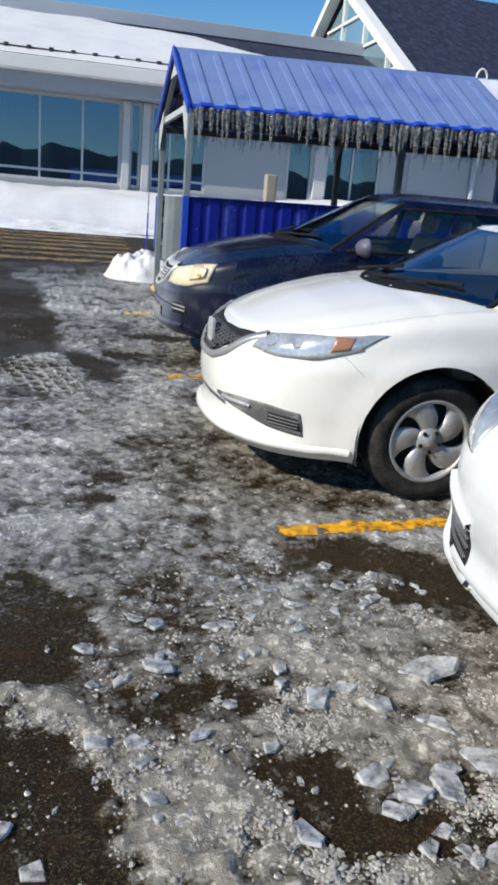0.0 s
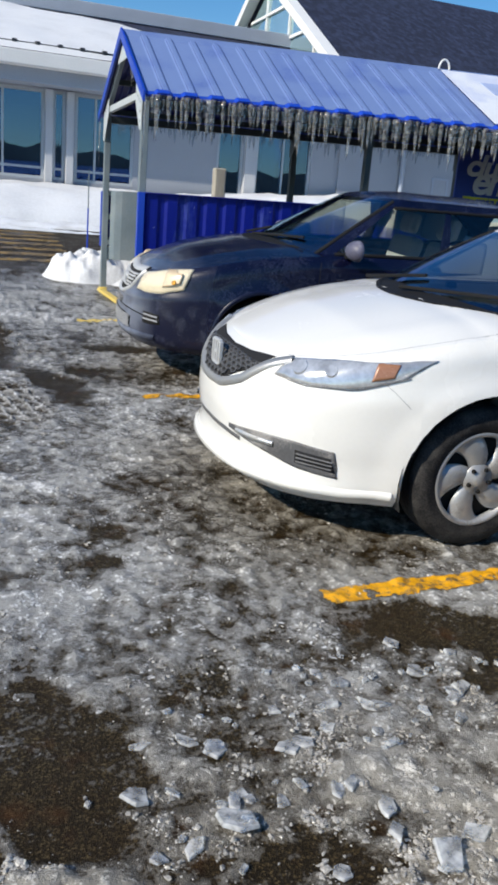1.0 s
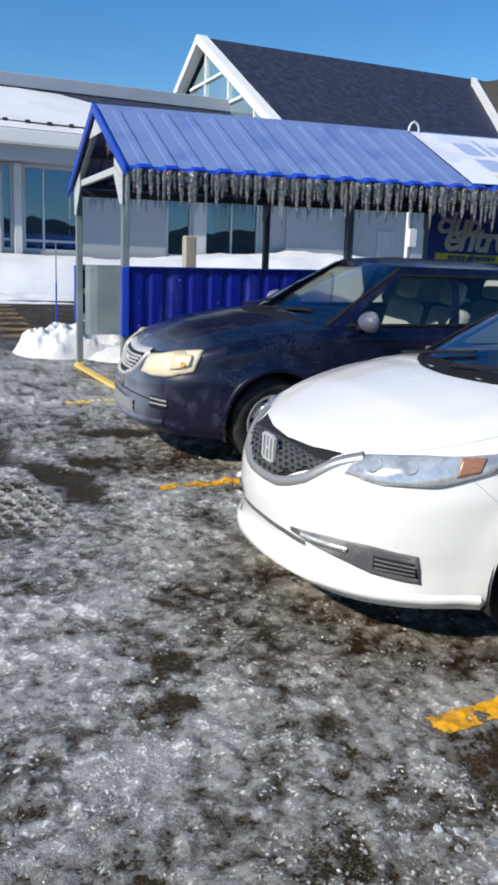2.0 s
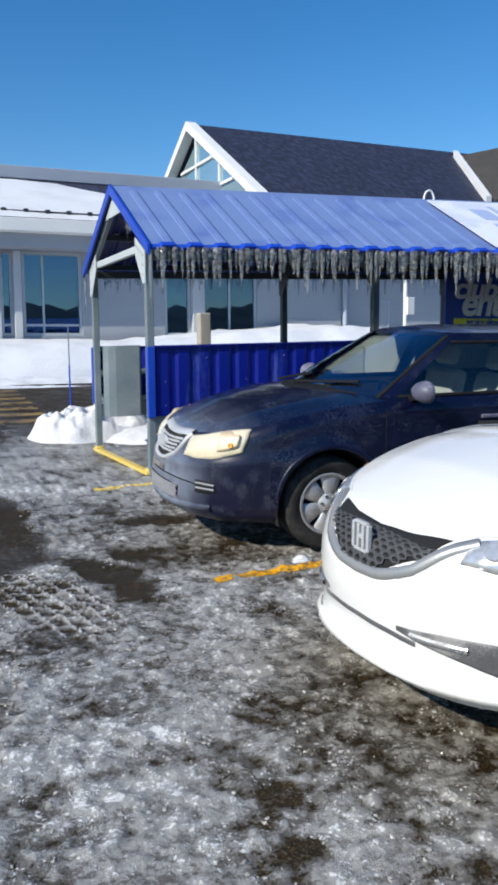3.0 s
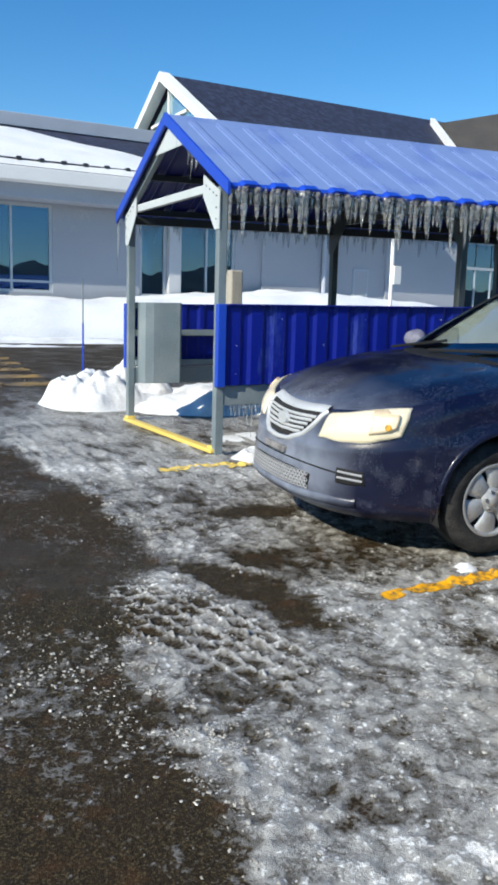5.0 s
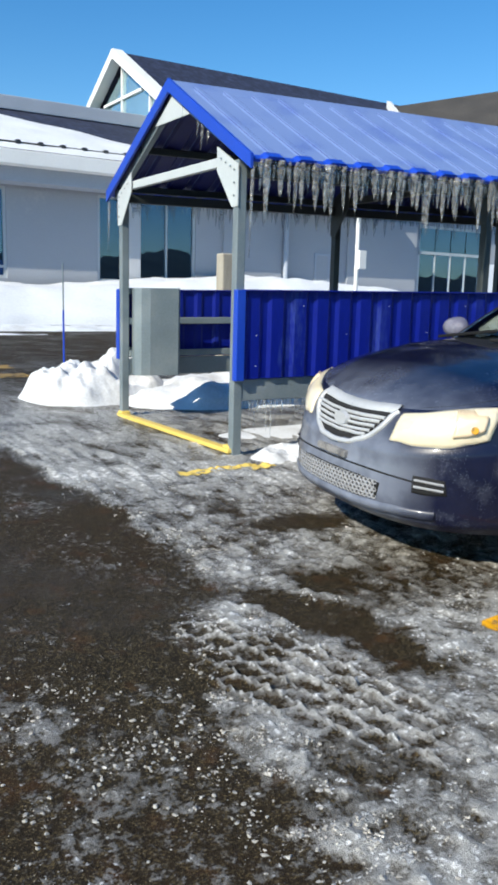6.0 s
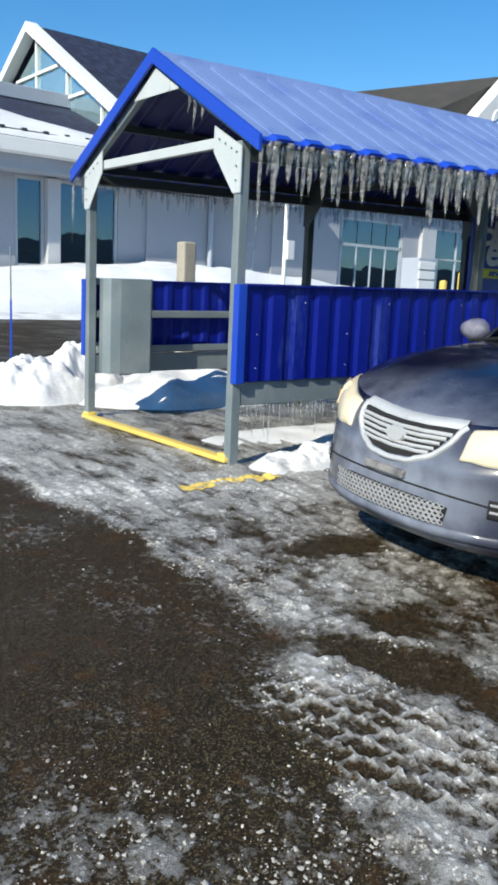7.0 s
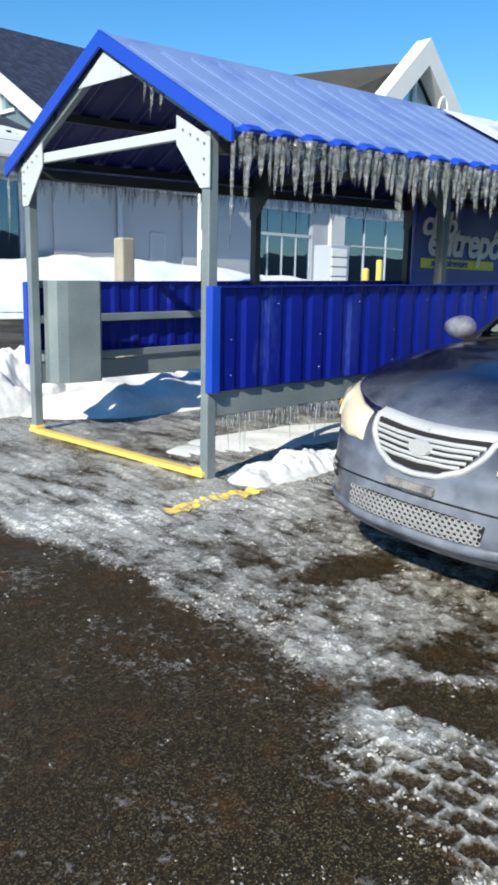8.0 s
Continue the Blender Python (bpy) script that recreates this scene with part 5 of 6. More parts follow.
def wheel(parent, x, y, sgn, R, rim, spokes, twist, turn):
    """Tyre with grooves, dark rim behind a spoked hubcap, and lug nuts. The outer face looks along sgn * y."""
    t = bpy.data.objects.new("wheel", None)
    scene.collection.objects.link(t)
    t.parent = parent
    t.matrix_basis = pose(x, y, R, 0, 0, 180 if sgn > 0 else 0)
    w = 0.098
    prof = [(rim - 0.01, w), (rim + 0.005, w + 0.004), (rim + 0.03, w + 0.012), (R - 0.05, w + 0.010), (R - 0.022, w - 0.004), (R - 0.006, w - 0.018), (R, w - 0.04)]
    inner = [(R, 0.045), (R - 0.008, 0.041), (R - 0.008, 0.033), (R, 0.029), (R, 0.006), (R - 0.008, 0.004), (R - 0.008, -0.004), (R, -0.006), (R, -0.029), (R - 0.008, -0.033), (R - 0.008, -0.041), (R, -0.045)]
    back = [(r, -h) for r, h in prof[::-1]]
    part("tyre", lathe(prof + inner + back, 56), RUBBER, t, smooth=True)
    part("rim_barrel", lathe([(rim - 0.004, -w), (rim - 0.02, -0.03), (rim - 0.03, -0.05), (0.02, -0.052)], 40), DARK_VOID, t, smooth=True)
    part("rim_ring", lathe([(rim + 0.004, -w + 0.002), (rim - 0.008, -w - 0.006), (rim - 0.022, -w - 0.002), (rim - 0.028, -w + 0.03)], 56), HUBCAP, t, smooth=True)
    for k in range(spokes):
        a0 = 2 * math.pi * k / spokes + turn
        bm = bmesh.new()
        cols = []
        N = 9
        for i in range(N):
            f = i / (N - 1)
            r = 0.035 + (rim - 0.05) * f
            half = (0.026 + 0.012 * math.sin(math.pi * f * 0.8) + 0.034 * f ** 2.2) * (5.5 / spokes) * (1.22 if twist else 1.35)
            ang = a0 + twist * f * f
            hgt = -w + 0.020 - 0.014 * math.sin(math.pi * min(1, f * 1.1)) - 0.012 * f
            c = []
            for j, (g, dz) in enumerate(((-1, 0.022), (-0.82, 0.004), (-0.2, -0.004), (0.45, 0.000), (0.85, 0.008), (1, 0.024))):
                aa = ang + g * half / max(r, 0.05)
                c.append(bm.verts.new((r * math.cos(aa), hgt + dz, r * math.sin(aa))))
            cols.append(c)
        for i in range(N - 1):
            for j in range(5):
                bm.faces.new((cols[i][j], cols[i + 1][j], cols[i + 1][j + 1], cols[i][j + 1]))
        part("spoke", bm, HUBCAP, t, smooth=True)
        a1 = a0 + math.pi / spokes
        part("lug_nut", rod_bm((0.056 * math.cos(a1), -w + 0.0, 0.056 * math.sin(a1)), (0.056 * math.cos(a1), -w - 0.012, 0.056 * math.sin(a1)), 0.011, 0.009, 8), BLACK if twist else CHROME, t)
    part("hub", lathe([(0.075, -w + 0.012), (0.07, -w + 0.002), (0.035, -w - 0.002), (0.03, -w - 0.01), (0.004, -w - 0.012), (0.0005, -w - 0.012)], 32), HUBCAP, t, smooth=True)
    return t


def cabin_points(sp):
    """Half grid of the greenhouse, from belt to roof centre."""
    W, L = sp["half"], sp["length"]
    nf, ns, nr = 40, 60, 24
    th = np.linspace(0, np.pi / 2, nf)
    tr = np.linspace(np.pi / 2, 0, nr)

    def ring(x0, x1, af, ar, w, n):
        xf, yf = x0 + af * (1 - np.cos(th) ** (2 / n)), w * np.sin(th) ** (2 / n)
        xr, yr = x1 - ar * (1 - np.cos(tr) ** (2 / n)), w * np.sin(tr) ** (2 / n)
        xs = np.linspace(x0 + af, x1 - ar, ns + 2)[1:-1]
        return np.concatenate([xf, xs, xr]), np.concatenate([yf, np.full(ns, w), yr])
    bx, by = ring(sp["cowl"], sp["deck"], sp["cowl_bow"], 0.3, W - 0.075, 2.6)
    tx, ty = ring(sp["roof0"], sp["roof1"], 0.22, 0.25, sp["roof_half"], 3.2)
    zb = np.interp(bx, *sp["edge"]) - 0.03 + sp["crown"] * np.clip(1 - by / (W - 0.1), 0, 1) * 0.9
    rows = []
    vs = np.linspace(0, 1, 22)
    for v in vs:
        bul = 0.045 * math.sin(math.pi * v)
        nx = np.where(np.arange(len(bx)) < nf, -1.0, np.where(np.arange(len(bx)) >= nf + ns, 1.0, 0))
        X = bx * (1 - v) + tx * v + nx * bul * np.concatenate([np.cos(th), np.zeros(ns), np.cos(tr)])
        Y = by * (1 - v) + ty * v + bul * 0.5 * np.concatenate([np.sin(th), np.ones(ns), np.sin(tr)]) * (by > 0.01)
        zt = sp["height"] - 0.05
        rows.append(np.stack([X, Y, zb + (zt - zb) * v], -1))
    top = rows[-1]
    for f in np.linspace(0, 1, 9)[1:]:
        cx = np.clip(top[:, 0], sp["roof0"] + 0.12 * f, sp["roof1"] - 0.12 * f)
        k = min(1.0, f)
        Z = top[:, 2] + 0.05 * (1 - (1 - f) ** 2) * np.clip((top[:, 0] - sp["roof0"]) / 0.3, 0, 1) ** 0.5 * np.clip((sp["roof1"] - top[:, 0]) / 0.3, 0, 1) ** 0.5
        rows.append(np.stack([top[:, 0] * (1 - k) + cx * k, top[:, 1] * (1 - f), Z], -1))
    return np.stack(rows, 1), nf, ns, nr


def make_car(name, at, sp, label, paint, rz=0.0):
    car = thing(name, at, label, "car", "parked cars", rx=math.degrees(math.atan(0.05)), rz=rz)
    W, L = sp["half"], sp["length"]
    x, P = car_points(sp)
    nside = 33
    cells = np.ones((P.shape[0] - 1, P.shape[1] - 1), bool)
    for wx in (sp["wheel"], sp["wheel"] + sp["base"]):
        cut_arch(P, cells, wx, sp["tyre"] + 0.01, sp["arch"], W, nside)
    skin = Skin(P, cells)
    cx = (x[:-1] + x[1:])[:, None] / 2 * np.ones((1, cells.shape[1]))
    row = np.arange(cells.shape[1])[None, :] * np.ones((cells.shape[0], 1))
    deck = row >= nside
    d1, d2, d3 = sp["doors"]
    yc = (P[:-1, :-1, 1] + P[1:, 1:, 1]) / 2
    cowl = deck & (cx > sp["cowl"] - 0.05 + 0.86 * yc * yc) & (cx < 1.9) & (yc < W - 0.16)
    cabin = deck & (cx > sp["cowl"] + 0.10 + 0.86 * yc * yc) & (cx < sp["deck"] - 0.2) & (yc < W - 0.15)
    side = ~deck
    deck, cowl = deck & ~cabin, cowl & ~cabin
    regions = (("bumper", side & (cx < sp["bumper_to"])), ("fender", side & (cx >= sp["bumper_to"]) & (cx < d1)),
               ("front_door", side & (cx >= d1) & (cx < d2)), ("rear_door", side & (cx >= d2) & (cx < d3)),
               ("rear_quarter", side & (cx >= d3) & (cx < L - 0.45)), ("rear_bumper", side & (cx >= L - 0.45)),
               ("hood", deck & ~cowl & (cx < 1.5)), ("cowl_panel", cowl), ("deck", deck & ~cowl & (cx >= 1.5)))
    for nm, reg in regions:
        if "door" in nm or nm in ("fender", "rear_quarter"):
            for s in (1, -1):
                sym_mesh(nm, P, reg & cells, sp.get("bumper_mat", paint) if nm == "bumper" else paint, car, sides=(s,))
        else:
            sym_mesh(nm, P, reg & cells, BLACK if nm == "cowl_panel" else sp.get("bumper_mat", paint) if nm == "bumper" else paint, car)
    # dark underside and wheel wells
    part("floor_pan", boxbm(0.5, L - 0.4, -W + 0.3, W - 0.3, 0.22, 0.28), DARK_VOID, car)
    for wx in (sp["wheel"], sp["wheel"] + sp["base"]):
        for s in (1, -1):
            bm = bmesh.new()
            n = 24
            ring = [(wx + (sp["arch"] + 0.012) * math.cos(a), sp["tyre"] + (sp["arch"] + 0.012) * math.sin(a)) for a in np.linspace(-0.35, math.pi + 0.35, n)]
            o = [bm.verts.new((px, s * (W - 0.035), pz)) for px, pz in ring]
            i_ = [bm.verts.new((px, s * (W - 0.36), pz)) for px, pz in ring]
            for k in range(n - 1):
                bm.faces.new((o[k], o[k + 1], i_[k + 1], i_[k]))
            bm.faces.new(i_)
            part("wheel_well", bm, DARK_VOID, car, smooth=True)
            wheel(car, wx, s * (W - 0.14), s, sp["tyre"], sp["rim"], sp["spokes"], sp["twist"], 0.4)
    # greenhouse
    C, nf, ns, nr = cabin_points(sp)
    nv = 21
    i = np.arange(C.shape[0] - 1)[:, None] * np.ones((1, C.shape[1] - 1))
    j = np.arange(C.shape[1] - 1)[None, :] * np.ones((C.shape[0] - 1, 1))
    side_rows = (j >= 2) & (j < nv - 3)
    wind = (i < nf * 0.68) & (j >= 1) & (j < nv - 1)
    px = sp["pillars"]
    bx = C[:-1, 8, 0][:, None] * np.ones((1, C.shape[1] - 1))
    inside = (i >= nf * 0.82) & (i < nf + ns + nr * 0.15) & side_rows
    win_f = inside & (bx < px[0])
    win_r = inside & (bx >= px[1]) & (bx < px[2])
    rear = (i >= nf + ns + nr * 0.45) & side_rows
    shell = ~(wind | win_f | win_r | rear)
    roof = shell & (j >= nv)
    sym_mesh("pillar_frame", C, shell & ~roof, paint, car)
    sym_mesh("roof", C, roof, paint, car)
    g = sym_mesh("windscreen", C, wind, sp["glass"], car, "dark glossy windscreen")
    g.visible_shadow = False
    g = sym_mesh("rear_window", C, rear, CAR_GLASS_DARK, car)
    g.visible_shadow = False
    for w_ in (win_f, win_r):
        for s in (1, -1):
            g = sym_mesh("side_window", C, w_, CAR_GLASS, car, sides=(s,))
            g.visible_shadow = False
    cab = Skin(C, shell)
    # black seals round the glass
    iw = int(nf * 0.68)
    bead("window_seal", cab, [tuple(p) for p in C[0:iw + 1:3, 1]], 0.04, 0.010, BLACK, car, n=40)
    bead("window_seal", cab, [tuple(p) for p in C[iw, 1:nv]], 0.03, 0.010, BLACK, car, n=30)
    isd = int(nf * 0.82) + 1
    ie = nf + ns + 3
    bead("window_seal", cab, [tuple(p) for p in C[isd:ie:3, 2]], 0.03, 0.010, BLACK, car, n=60)
    bead("window_seal", cab, [tuple(p) for p in C[isd:ie:3, nv - 3]], 0.025, 0.010, BLACK, car, n=60)
    # cowl, wipers
    cw, zc_ = sp["cowl"], float(np.interp(sp["cowl"], *sp["edge"]))
    for s0, s1 in ((0.05, -0.52), (0.62, 0.08)):
        a = skin.at((cw + 0.02 + 0.25 * s0 * s0, s0, zc_ + 0.1), 0.02)[0]
        b_ = cab.at((cw + 0.20 + 0.3 * s1 * s1, s1, zc_ + 0.13), 0.02)[0]
        part("wiper", beam_bm(a, b_, 0.02, 0.018, 0.004), BLACK, car)
    bead("cowl", skin, [(cw - 0.05 + 0.42 * (yy / 0.7) ** 2, yy, zc_ + 0.08) for yy in np.linspace(0, 0.7, 9)], 0.035, 0.004, BLACK, car)
    # seams
    zd = sp["sill"][1][1]
    for dx in (d1, d2, d3):
        bead("door_seam", skin, [(dx + (0.05 * (z - 0.6)), W, z) for z in np.linspace(zd + 0.05, float(np.interp(dx, *sp["edge"])) - 0.02, 9)], 0.007, 0.0015, BLACK, car, n=24)
    ez = lambda q: float(np.interp(q, *sp["edge"]))
    bead("hood_seam", skin, [(hx, hy, ez(hx) + 0.02) for hx, hy in ((0.2, 0.42), (0.32, 0.58), (0.52, 0.70), (0.8, 0.76), (1.1, 0.77), (1.32, 0.77))], 0.003, 0.0006, sp["seam_mat"], car)
    bead("bumper_seam", skin, [(sp["bumper_to"] - 0.05, W, sp["tyre"] * 2 + 0.0), (sp["bumper_to"] - 0.12, W, sp["tyre"] * 2 + 0.07), (sp["bumper_to"] - 0.2, W - 0.05, sp["tyre"] * 2 + 0.13)], 0.003, 0.0006, sp["seam_mat"], car, n=20)
    # mirrors and handles
    for s in (1, -1):
        mx, mz = sp["mirror"]
        m_ = bmesh.new()
        bmesh.ops.create_uvsphere(m_, u_segments=24, v_segments=14, radius=1)
        for v in m_.verts:
            c = v.co
            back = max(0.0, c.x)
            v.co = Vector((mx + (0.085 * c.x if c.x < 0 else 0.03 * c.x), s * (W + 0.075 + 0.115 * c.y), mz + 0.075 * c.z * (1 - 0.15 * c.y * s)))
        mirror = part("mirror", m_, sp.get("mirror_mat", paint), car, smooth=True)
        part("mirror_arm", beam_bm((mx + 0.0, s * (W - 0.10), mz - 0.065), (mx + 0.0, s * (W + 0.05), mz - 0.04), 0.07, 0.035, 0.01), BLACK, mirror)
        for dx in (d2 - 0.16, d3 - 0.14):
            z = ez(dx) - 0.14
            q, nor = skin.at((dx, s * W, z), 0.02)
            part("door_handle", boxbm(q.x - 0.09, q.x + 0.09, q.y - 0.012, q.y + 0.012, q.z - 0.014, q.z + 0.014, bevel=0.008), sp.get("mirror_mat", paint), car)
    # cabin inside
    for sx, sy in ((1.95, -0.36), (1.95, 0.36), (2.85, -0.36), (2.85, 0.36)):
        seat = part("seat", boxbm(sx, sx + 0.5, sy - 0.24, sy + 0.24, 0.42, 0.60, bevel=0.06), SEAT, car)
        part("seat_back", boxbm(0, 0.14, sy - 0.23, sy + 0.23, 0, 0.60, bevel=0.05, m=pose(sx + 0.46, 0, 0.55, 0, 14, 0)), SEAT, seat)
        part("headrest", boxbm(0, 0.10, sy - 0.13, sy + 0.13, 0.62, 0.80, bevel=0.04, m=pose(sx + 0.47, 0, 0.55, 0, 12, 0)), SEAT, seat)
    part("dashboard", boxbm(1.15, 1.62, -W + 0.14, W - 0.14, 0.62, 0.985, bevel=0.08), DASH, car)
    bm = bmesh.new()
    steer = lathe([(0.185 + 0.014 * math.cos(a), 0.014 * math.sin(a)) for a in np.linspace(0, 2 * math.pi, 9)], 28)
    bmesh.ops.transform(steer, matrix=pose(1.70, -0.36, 0.92, 0, 0, 90) @ pose(0, 0, 0, -25, 0, 0), verts=steer.verts)
    part("steering_wheel", steer, BLACK, car, smooth=True)
    # tail lamps and exhaust end
    zt = ez(L - 0.2)
    patch("tail_lamp", skin, [(L - 0.02, 0.50, zt - 0.12), (L - 0.15, 0.74, zt - 0.10), (L - 0.45, W, zt - 0.12)], [(L - 0.0, 0.52, zt - 0.30), (L - 0.1, 0.76, zt - 0.32), (L - 0.35, W, zt - 0.26)], 0.006, AMBER, car, "red tail lamp")
    return car, skin, cab


def hex_mesh(skin, ymax, z0, z1, cell, parent, material, bar=0.006, lift=0.012, xguess=0.05, shape=None, flat=0.6):
    """A honeycomb of thin bars over an intake."""
    rows_ = int((z1 - z0) / (cell * 1.5 * flat)) + 1
    bm = bmesh.new()
    for r in range(rows_):
        zc = z0 + r * cell * 1.5 * flat
        n = int(ymax / (cell * math.sqrt(3))) + 1
        for k in range(-n, n + 1):
            yc = (k + 0.5 * (r % 2)) * cell * math.sqrt(3)
            if shape and not shape(yc, zc):
                continue
            pts = [skin.at((xguess, yc + cell * 0.98 * math.sin(a), zc + cell * flat * 0.98 * math.cos(a)), lift)[0] for a in np.arange(6) * math.pi / 3]
            inn = [skin.at((xguess, yc + (cell - bar * 1.4) * math.sin(a), zc + (cell - bar * 1.4) * flat * math.cos(a)), lift - 0.001)[0] for a in np.arange(6) * math.pi / 3]
            dp = [q + Vector((0.022, 0, 0)) for q in inn]
            A, B, D = [bm.verts.new(q) for q in pts], [bm.verts.new(q) for q in inn], [bm.verts.new(q) for q in dp]
            for i in range(6):
                bm.faces.new((A[i], A[(i + 1) % 6], B[(i + 1) % 6], B[i]))
                bm.faces.new((B[i], B[(i + 1) % 6], D[(i + 1) % 6], D[i]))
    return part("mesh_insert", bm, material, parent)


# white compact sedan
SEDAN = dict(half=0.878, length=4.54, nose=1.0, tail=0.62, power=2.45, crown=0.075, hood_ridge=0.006,
             edge=([0, 0.12, 0.3, 0.6, 0.9, 1.2, 1.5, 2.2, 3.2, 4.0, 4.54], [0.785, 0.805, 0.845, 0.91, 0.965, 1.005, 1.02, 1.03, 1.05, 1.05, 1.0]),
             sill=([0, 0.5, 1.3, 3.2, 4.54], [0.175, 0.19, 0.20, 0.20, 0.26]),
             front_profile=([0, 0.05, 0.12, 0.18, 0.27, 0.36, 0.5, 0.66, 0.78, 0.88, 0.95, 1.0], [0.10, 0.03, 0.005, 0.022, 0.03, 0.016, 0.002, 0.005, 0.025, 0.06, 0.10, 0.17]),
             side_profile=([0, 0.06, 0.15, 0.4, 0.7, 0.78, 0.9, 0.96, 1.0], [0.10, 0.04, 0.025, 0.005, 0.0, 0.015, 0.03, 0.045, 0.085]),
             rear_profile=([0, 0.1, 0.5, 0.8, 1.0], [0.10, 0.02, 0.0, 0.06, 0.12]),
             seam_mat=SATIN, wheel=1.05, base=2.67, tyre=0.335, rim=0.228, arch=0.40, spokes=5, twist=0.42, bumper_to=0.68, doors=(1.42, 2.42, 3.3),
             cowl=0.98, cowl_bow=0.62, deck=3.95, roof0=1.82, roof1=3.15, roof_half=0.58, height=1.43, pillars=(2.42, 2.50, 3.4), mirror=(1.80, 1.06), glass=CAR_GLASS_DARK)
white_car, skin, cab = make_car("car", (1.02, 4.468, gz(4.468) + 0.012), SEDAN, "white compact sedan with a honeycomb grille, parked on icy asphalt", PAINT_WHITE)
grille = patch("grille", skin, [(0.10, 0.0, 0.785), (0.12, 0.2, 0.787), (0.18, 0.38, 0.79)], [(0.06, 0.0, 0.60), (0.07, 0.16, 0.612), (0.13, 0.33, 0.69)], 0.002, DARK_VOID, white_car, "dark honeycomb grille", depth=0.004)[0]
HEX_GREY = mat("dark grey grille plastic", (0.07, 0.07, 0.073), 0.5, 0, 0.2, 8, 90, 0.1)
hex_mesh(skin, 0.42, 0.618, 0.80, 0.031, grille, HEX_GREY, bar=0.008, shape=lambda y, z: abs(y) < 0.40 and z > 0.612 + 0.55 * max(0, abs(y) - 0.12))
bead("grille_surround", skin, [(0.05, 0.0, 0.583), (0.06, 0.15, 0.590), (0.10, 0.30, 0.645), (0.15, 0.385, 0.73), (0.23, 0.47, 0.79)], 0.05, 0.014, SATIN, white_car)
eq, en = skin.at((0.06, 0, 0.695), 0.03)
bm = bmesh.new()
for y0, y1, z0, z1 in ((-0.062, -0.045, -0.055, 0.055), (0.045, 0.062, -0.055, 0.055), (-0.045, 0.045, -0.063, -0.048), (-0.045, 0.045, 0.048, 0.063), (-0.026, -0.010, -0.048, 0.048), (0.010, 0.026, -0.048, 0.048), (-0.010, 0.010, -0.01, 0.008)):
    part("badge_bar", boxbm(eq.x - 0.012, eq.x + 0.008, y0, y1, eq.z + z0, eq.z + z1, bevel=0.004), FROSTED, white_car)
bm.free()
for hl in patch("headlight", skin, [(0.24, 0.47, 0.80), (0.32, 0.58, 0.825), (0.48, 0.74, 0.86), (0.74, 0.86, 0.895)], [(0.20, 0.44, 0.695), (0.27, 0.56, 0.69), (0.42, 0.74, 0.725), (0.60, 0.85, 0.80)], 0.004, LAMP_CLEAR, white_car, "clear wraparound headlight", bulge=0.006):
    s = 1 if hl.data.vertices[0].co.y > 0 else -1
    for yy, xx, zz, rr in ((0.53, 0.26, 0.75, 0.042), (0.64, 0.35, 0.77, 0.034)):
        q, nor = skin.at((xx, s * yy, zz), 0.006)
        part("bulb_bowl", rod_bm(q - nor * 0.01, q + nor * 0.006, rr, rr * 0.8, 24), LAMP_CLEAR, hl)
    patch("turn_signal", skin, [(0.50, 0.75, 0.845), (0.54, 0.78, 0.855), (0.58, 0.81, 0.862)], [(0.47, 0.77, 0.77), (0.51, 0.80, 0.785), (0.55, 0.83, 0.80)], 0.012, AMBER, hl, "dull amber turn signal", sides=(s,), nu=10, nv=6)
    bead("lamp_rim", skin, [(0.20, 0.44, 0.692), (0.27, 0.56, 0.687), (0.42, 0.74, 0.722), (0.62, 0.855, 0.805)], 0.005, 0.006, GREY_PLASTIC, hl, sides=(s,), n=60)
for fg in patch("fog_trim", skin, [(0.07, 0.25, 0.437), (0.12, 0.45, 0.458), (0.2, 0.62, 0.455), (0.34, 0.77, 0.43)], [(0.07, 0.25, 0.42), (0.12, 0.45, 0.378), (0.2, 0.62, 0.335), (0.36, 0.79, 0.315)], 0.004, GREY_PLASTIC, white_car, "grey fog light trim"):
    s = 1 if fg.data.vertices[0].co.y > 0 else -1
    patch("slot", skin, [(0.24, 0.60, 0.42), (0.3, 0.68, 0.41), (0.34, 0.74, 0.40)], [(0.24, 0.60, 0.36), (0.3, 0.69, 0.35), (0.36, 0.76, 0.34)], 0.007, DARK_VOID, fg, sides=(s,), nu=10, nv=5)
    for k in range(3):
        bead("fin", skin, [(0.24, 0.61, 0.405 - k * 0.02), (0.3, 0.68, 0.395 - k * 0.018), (0.35, 0.74, 0.385 - k * 0.016)], 0.008, 0.014, GREY_PLASTIC, fg, sides=(s,), n=12)
    bead("chrome_blade", skin, [(0.10, 0.31, 0.425), (0.13, 0.42, 0.422), (0.17, 0.52, 0.42)], 0.026, 0.014, CHROME, fg, sides=(s,), n=14)
bead("lower_groove", skin, [(0.03, 0.0, 0.395), (0.05, 0.2, 0.395), (0.09, 0.33, 0.385)], 0.03, 0.002, GREY_PLASTIC, white_car)
bead("lip", skin, [(0.0, 0.0, 0.255), (0.03, 0.25, 0.255), (0.12, 0.5, 0.25), (0.33, 0.78, 0.235), (0.60, 0.87, 0.225)], 0.05, 0.016, PAINT_WHITE, white_car)

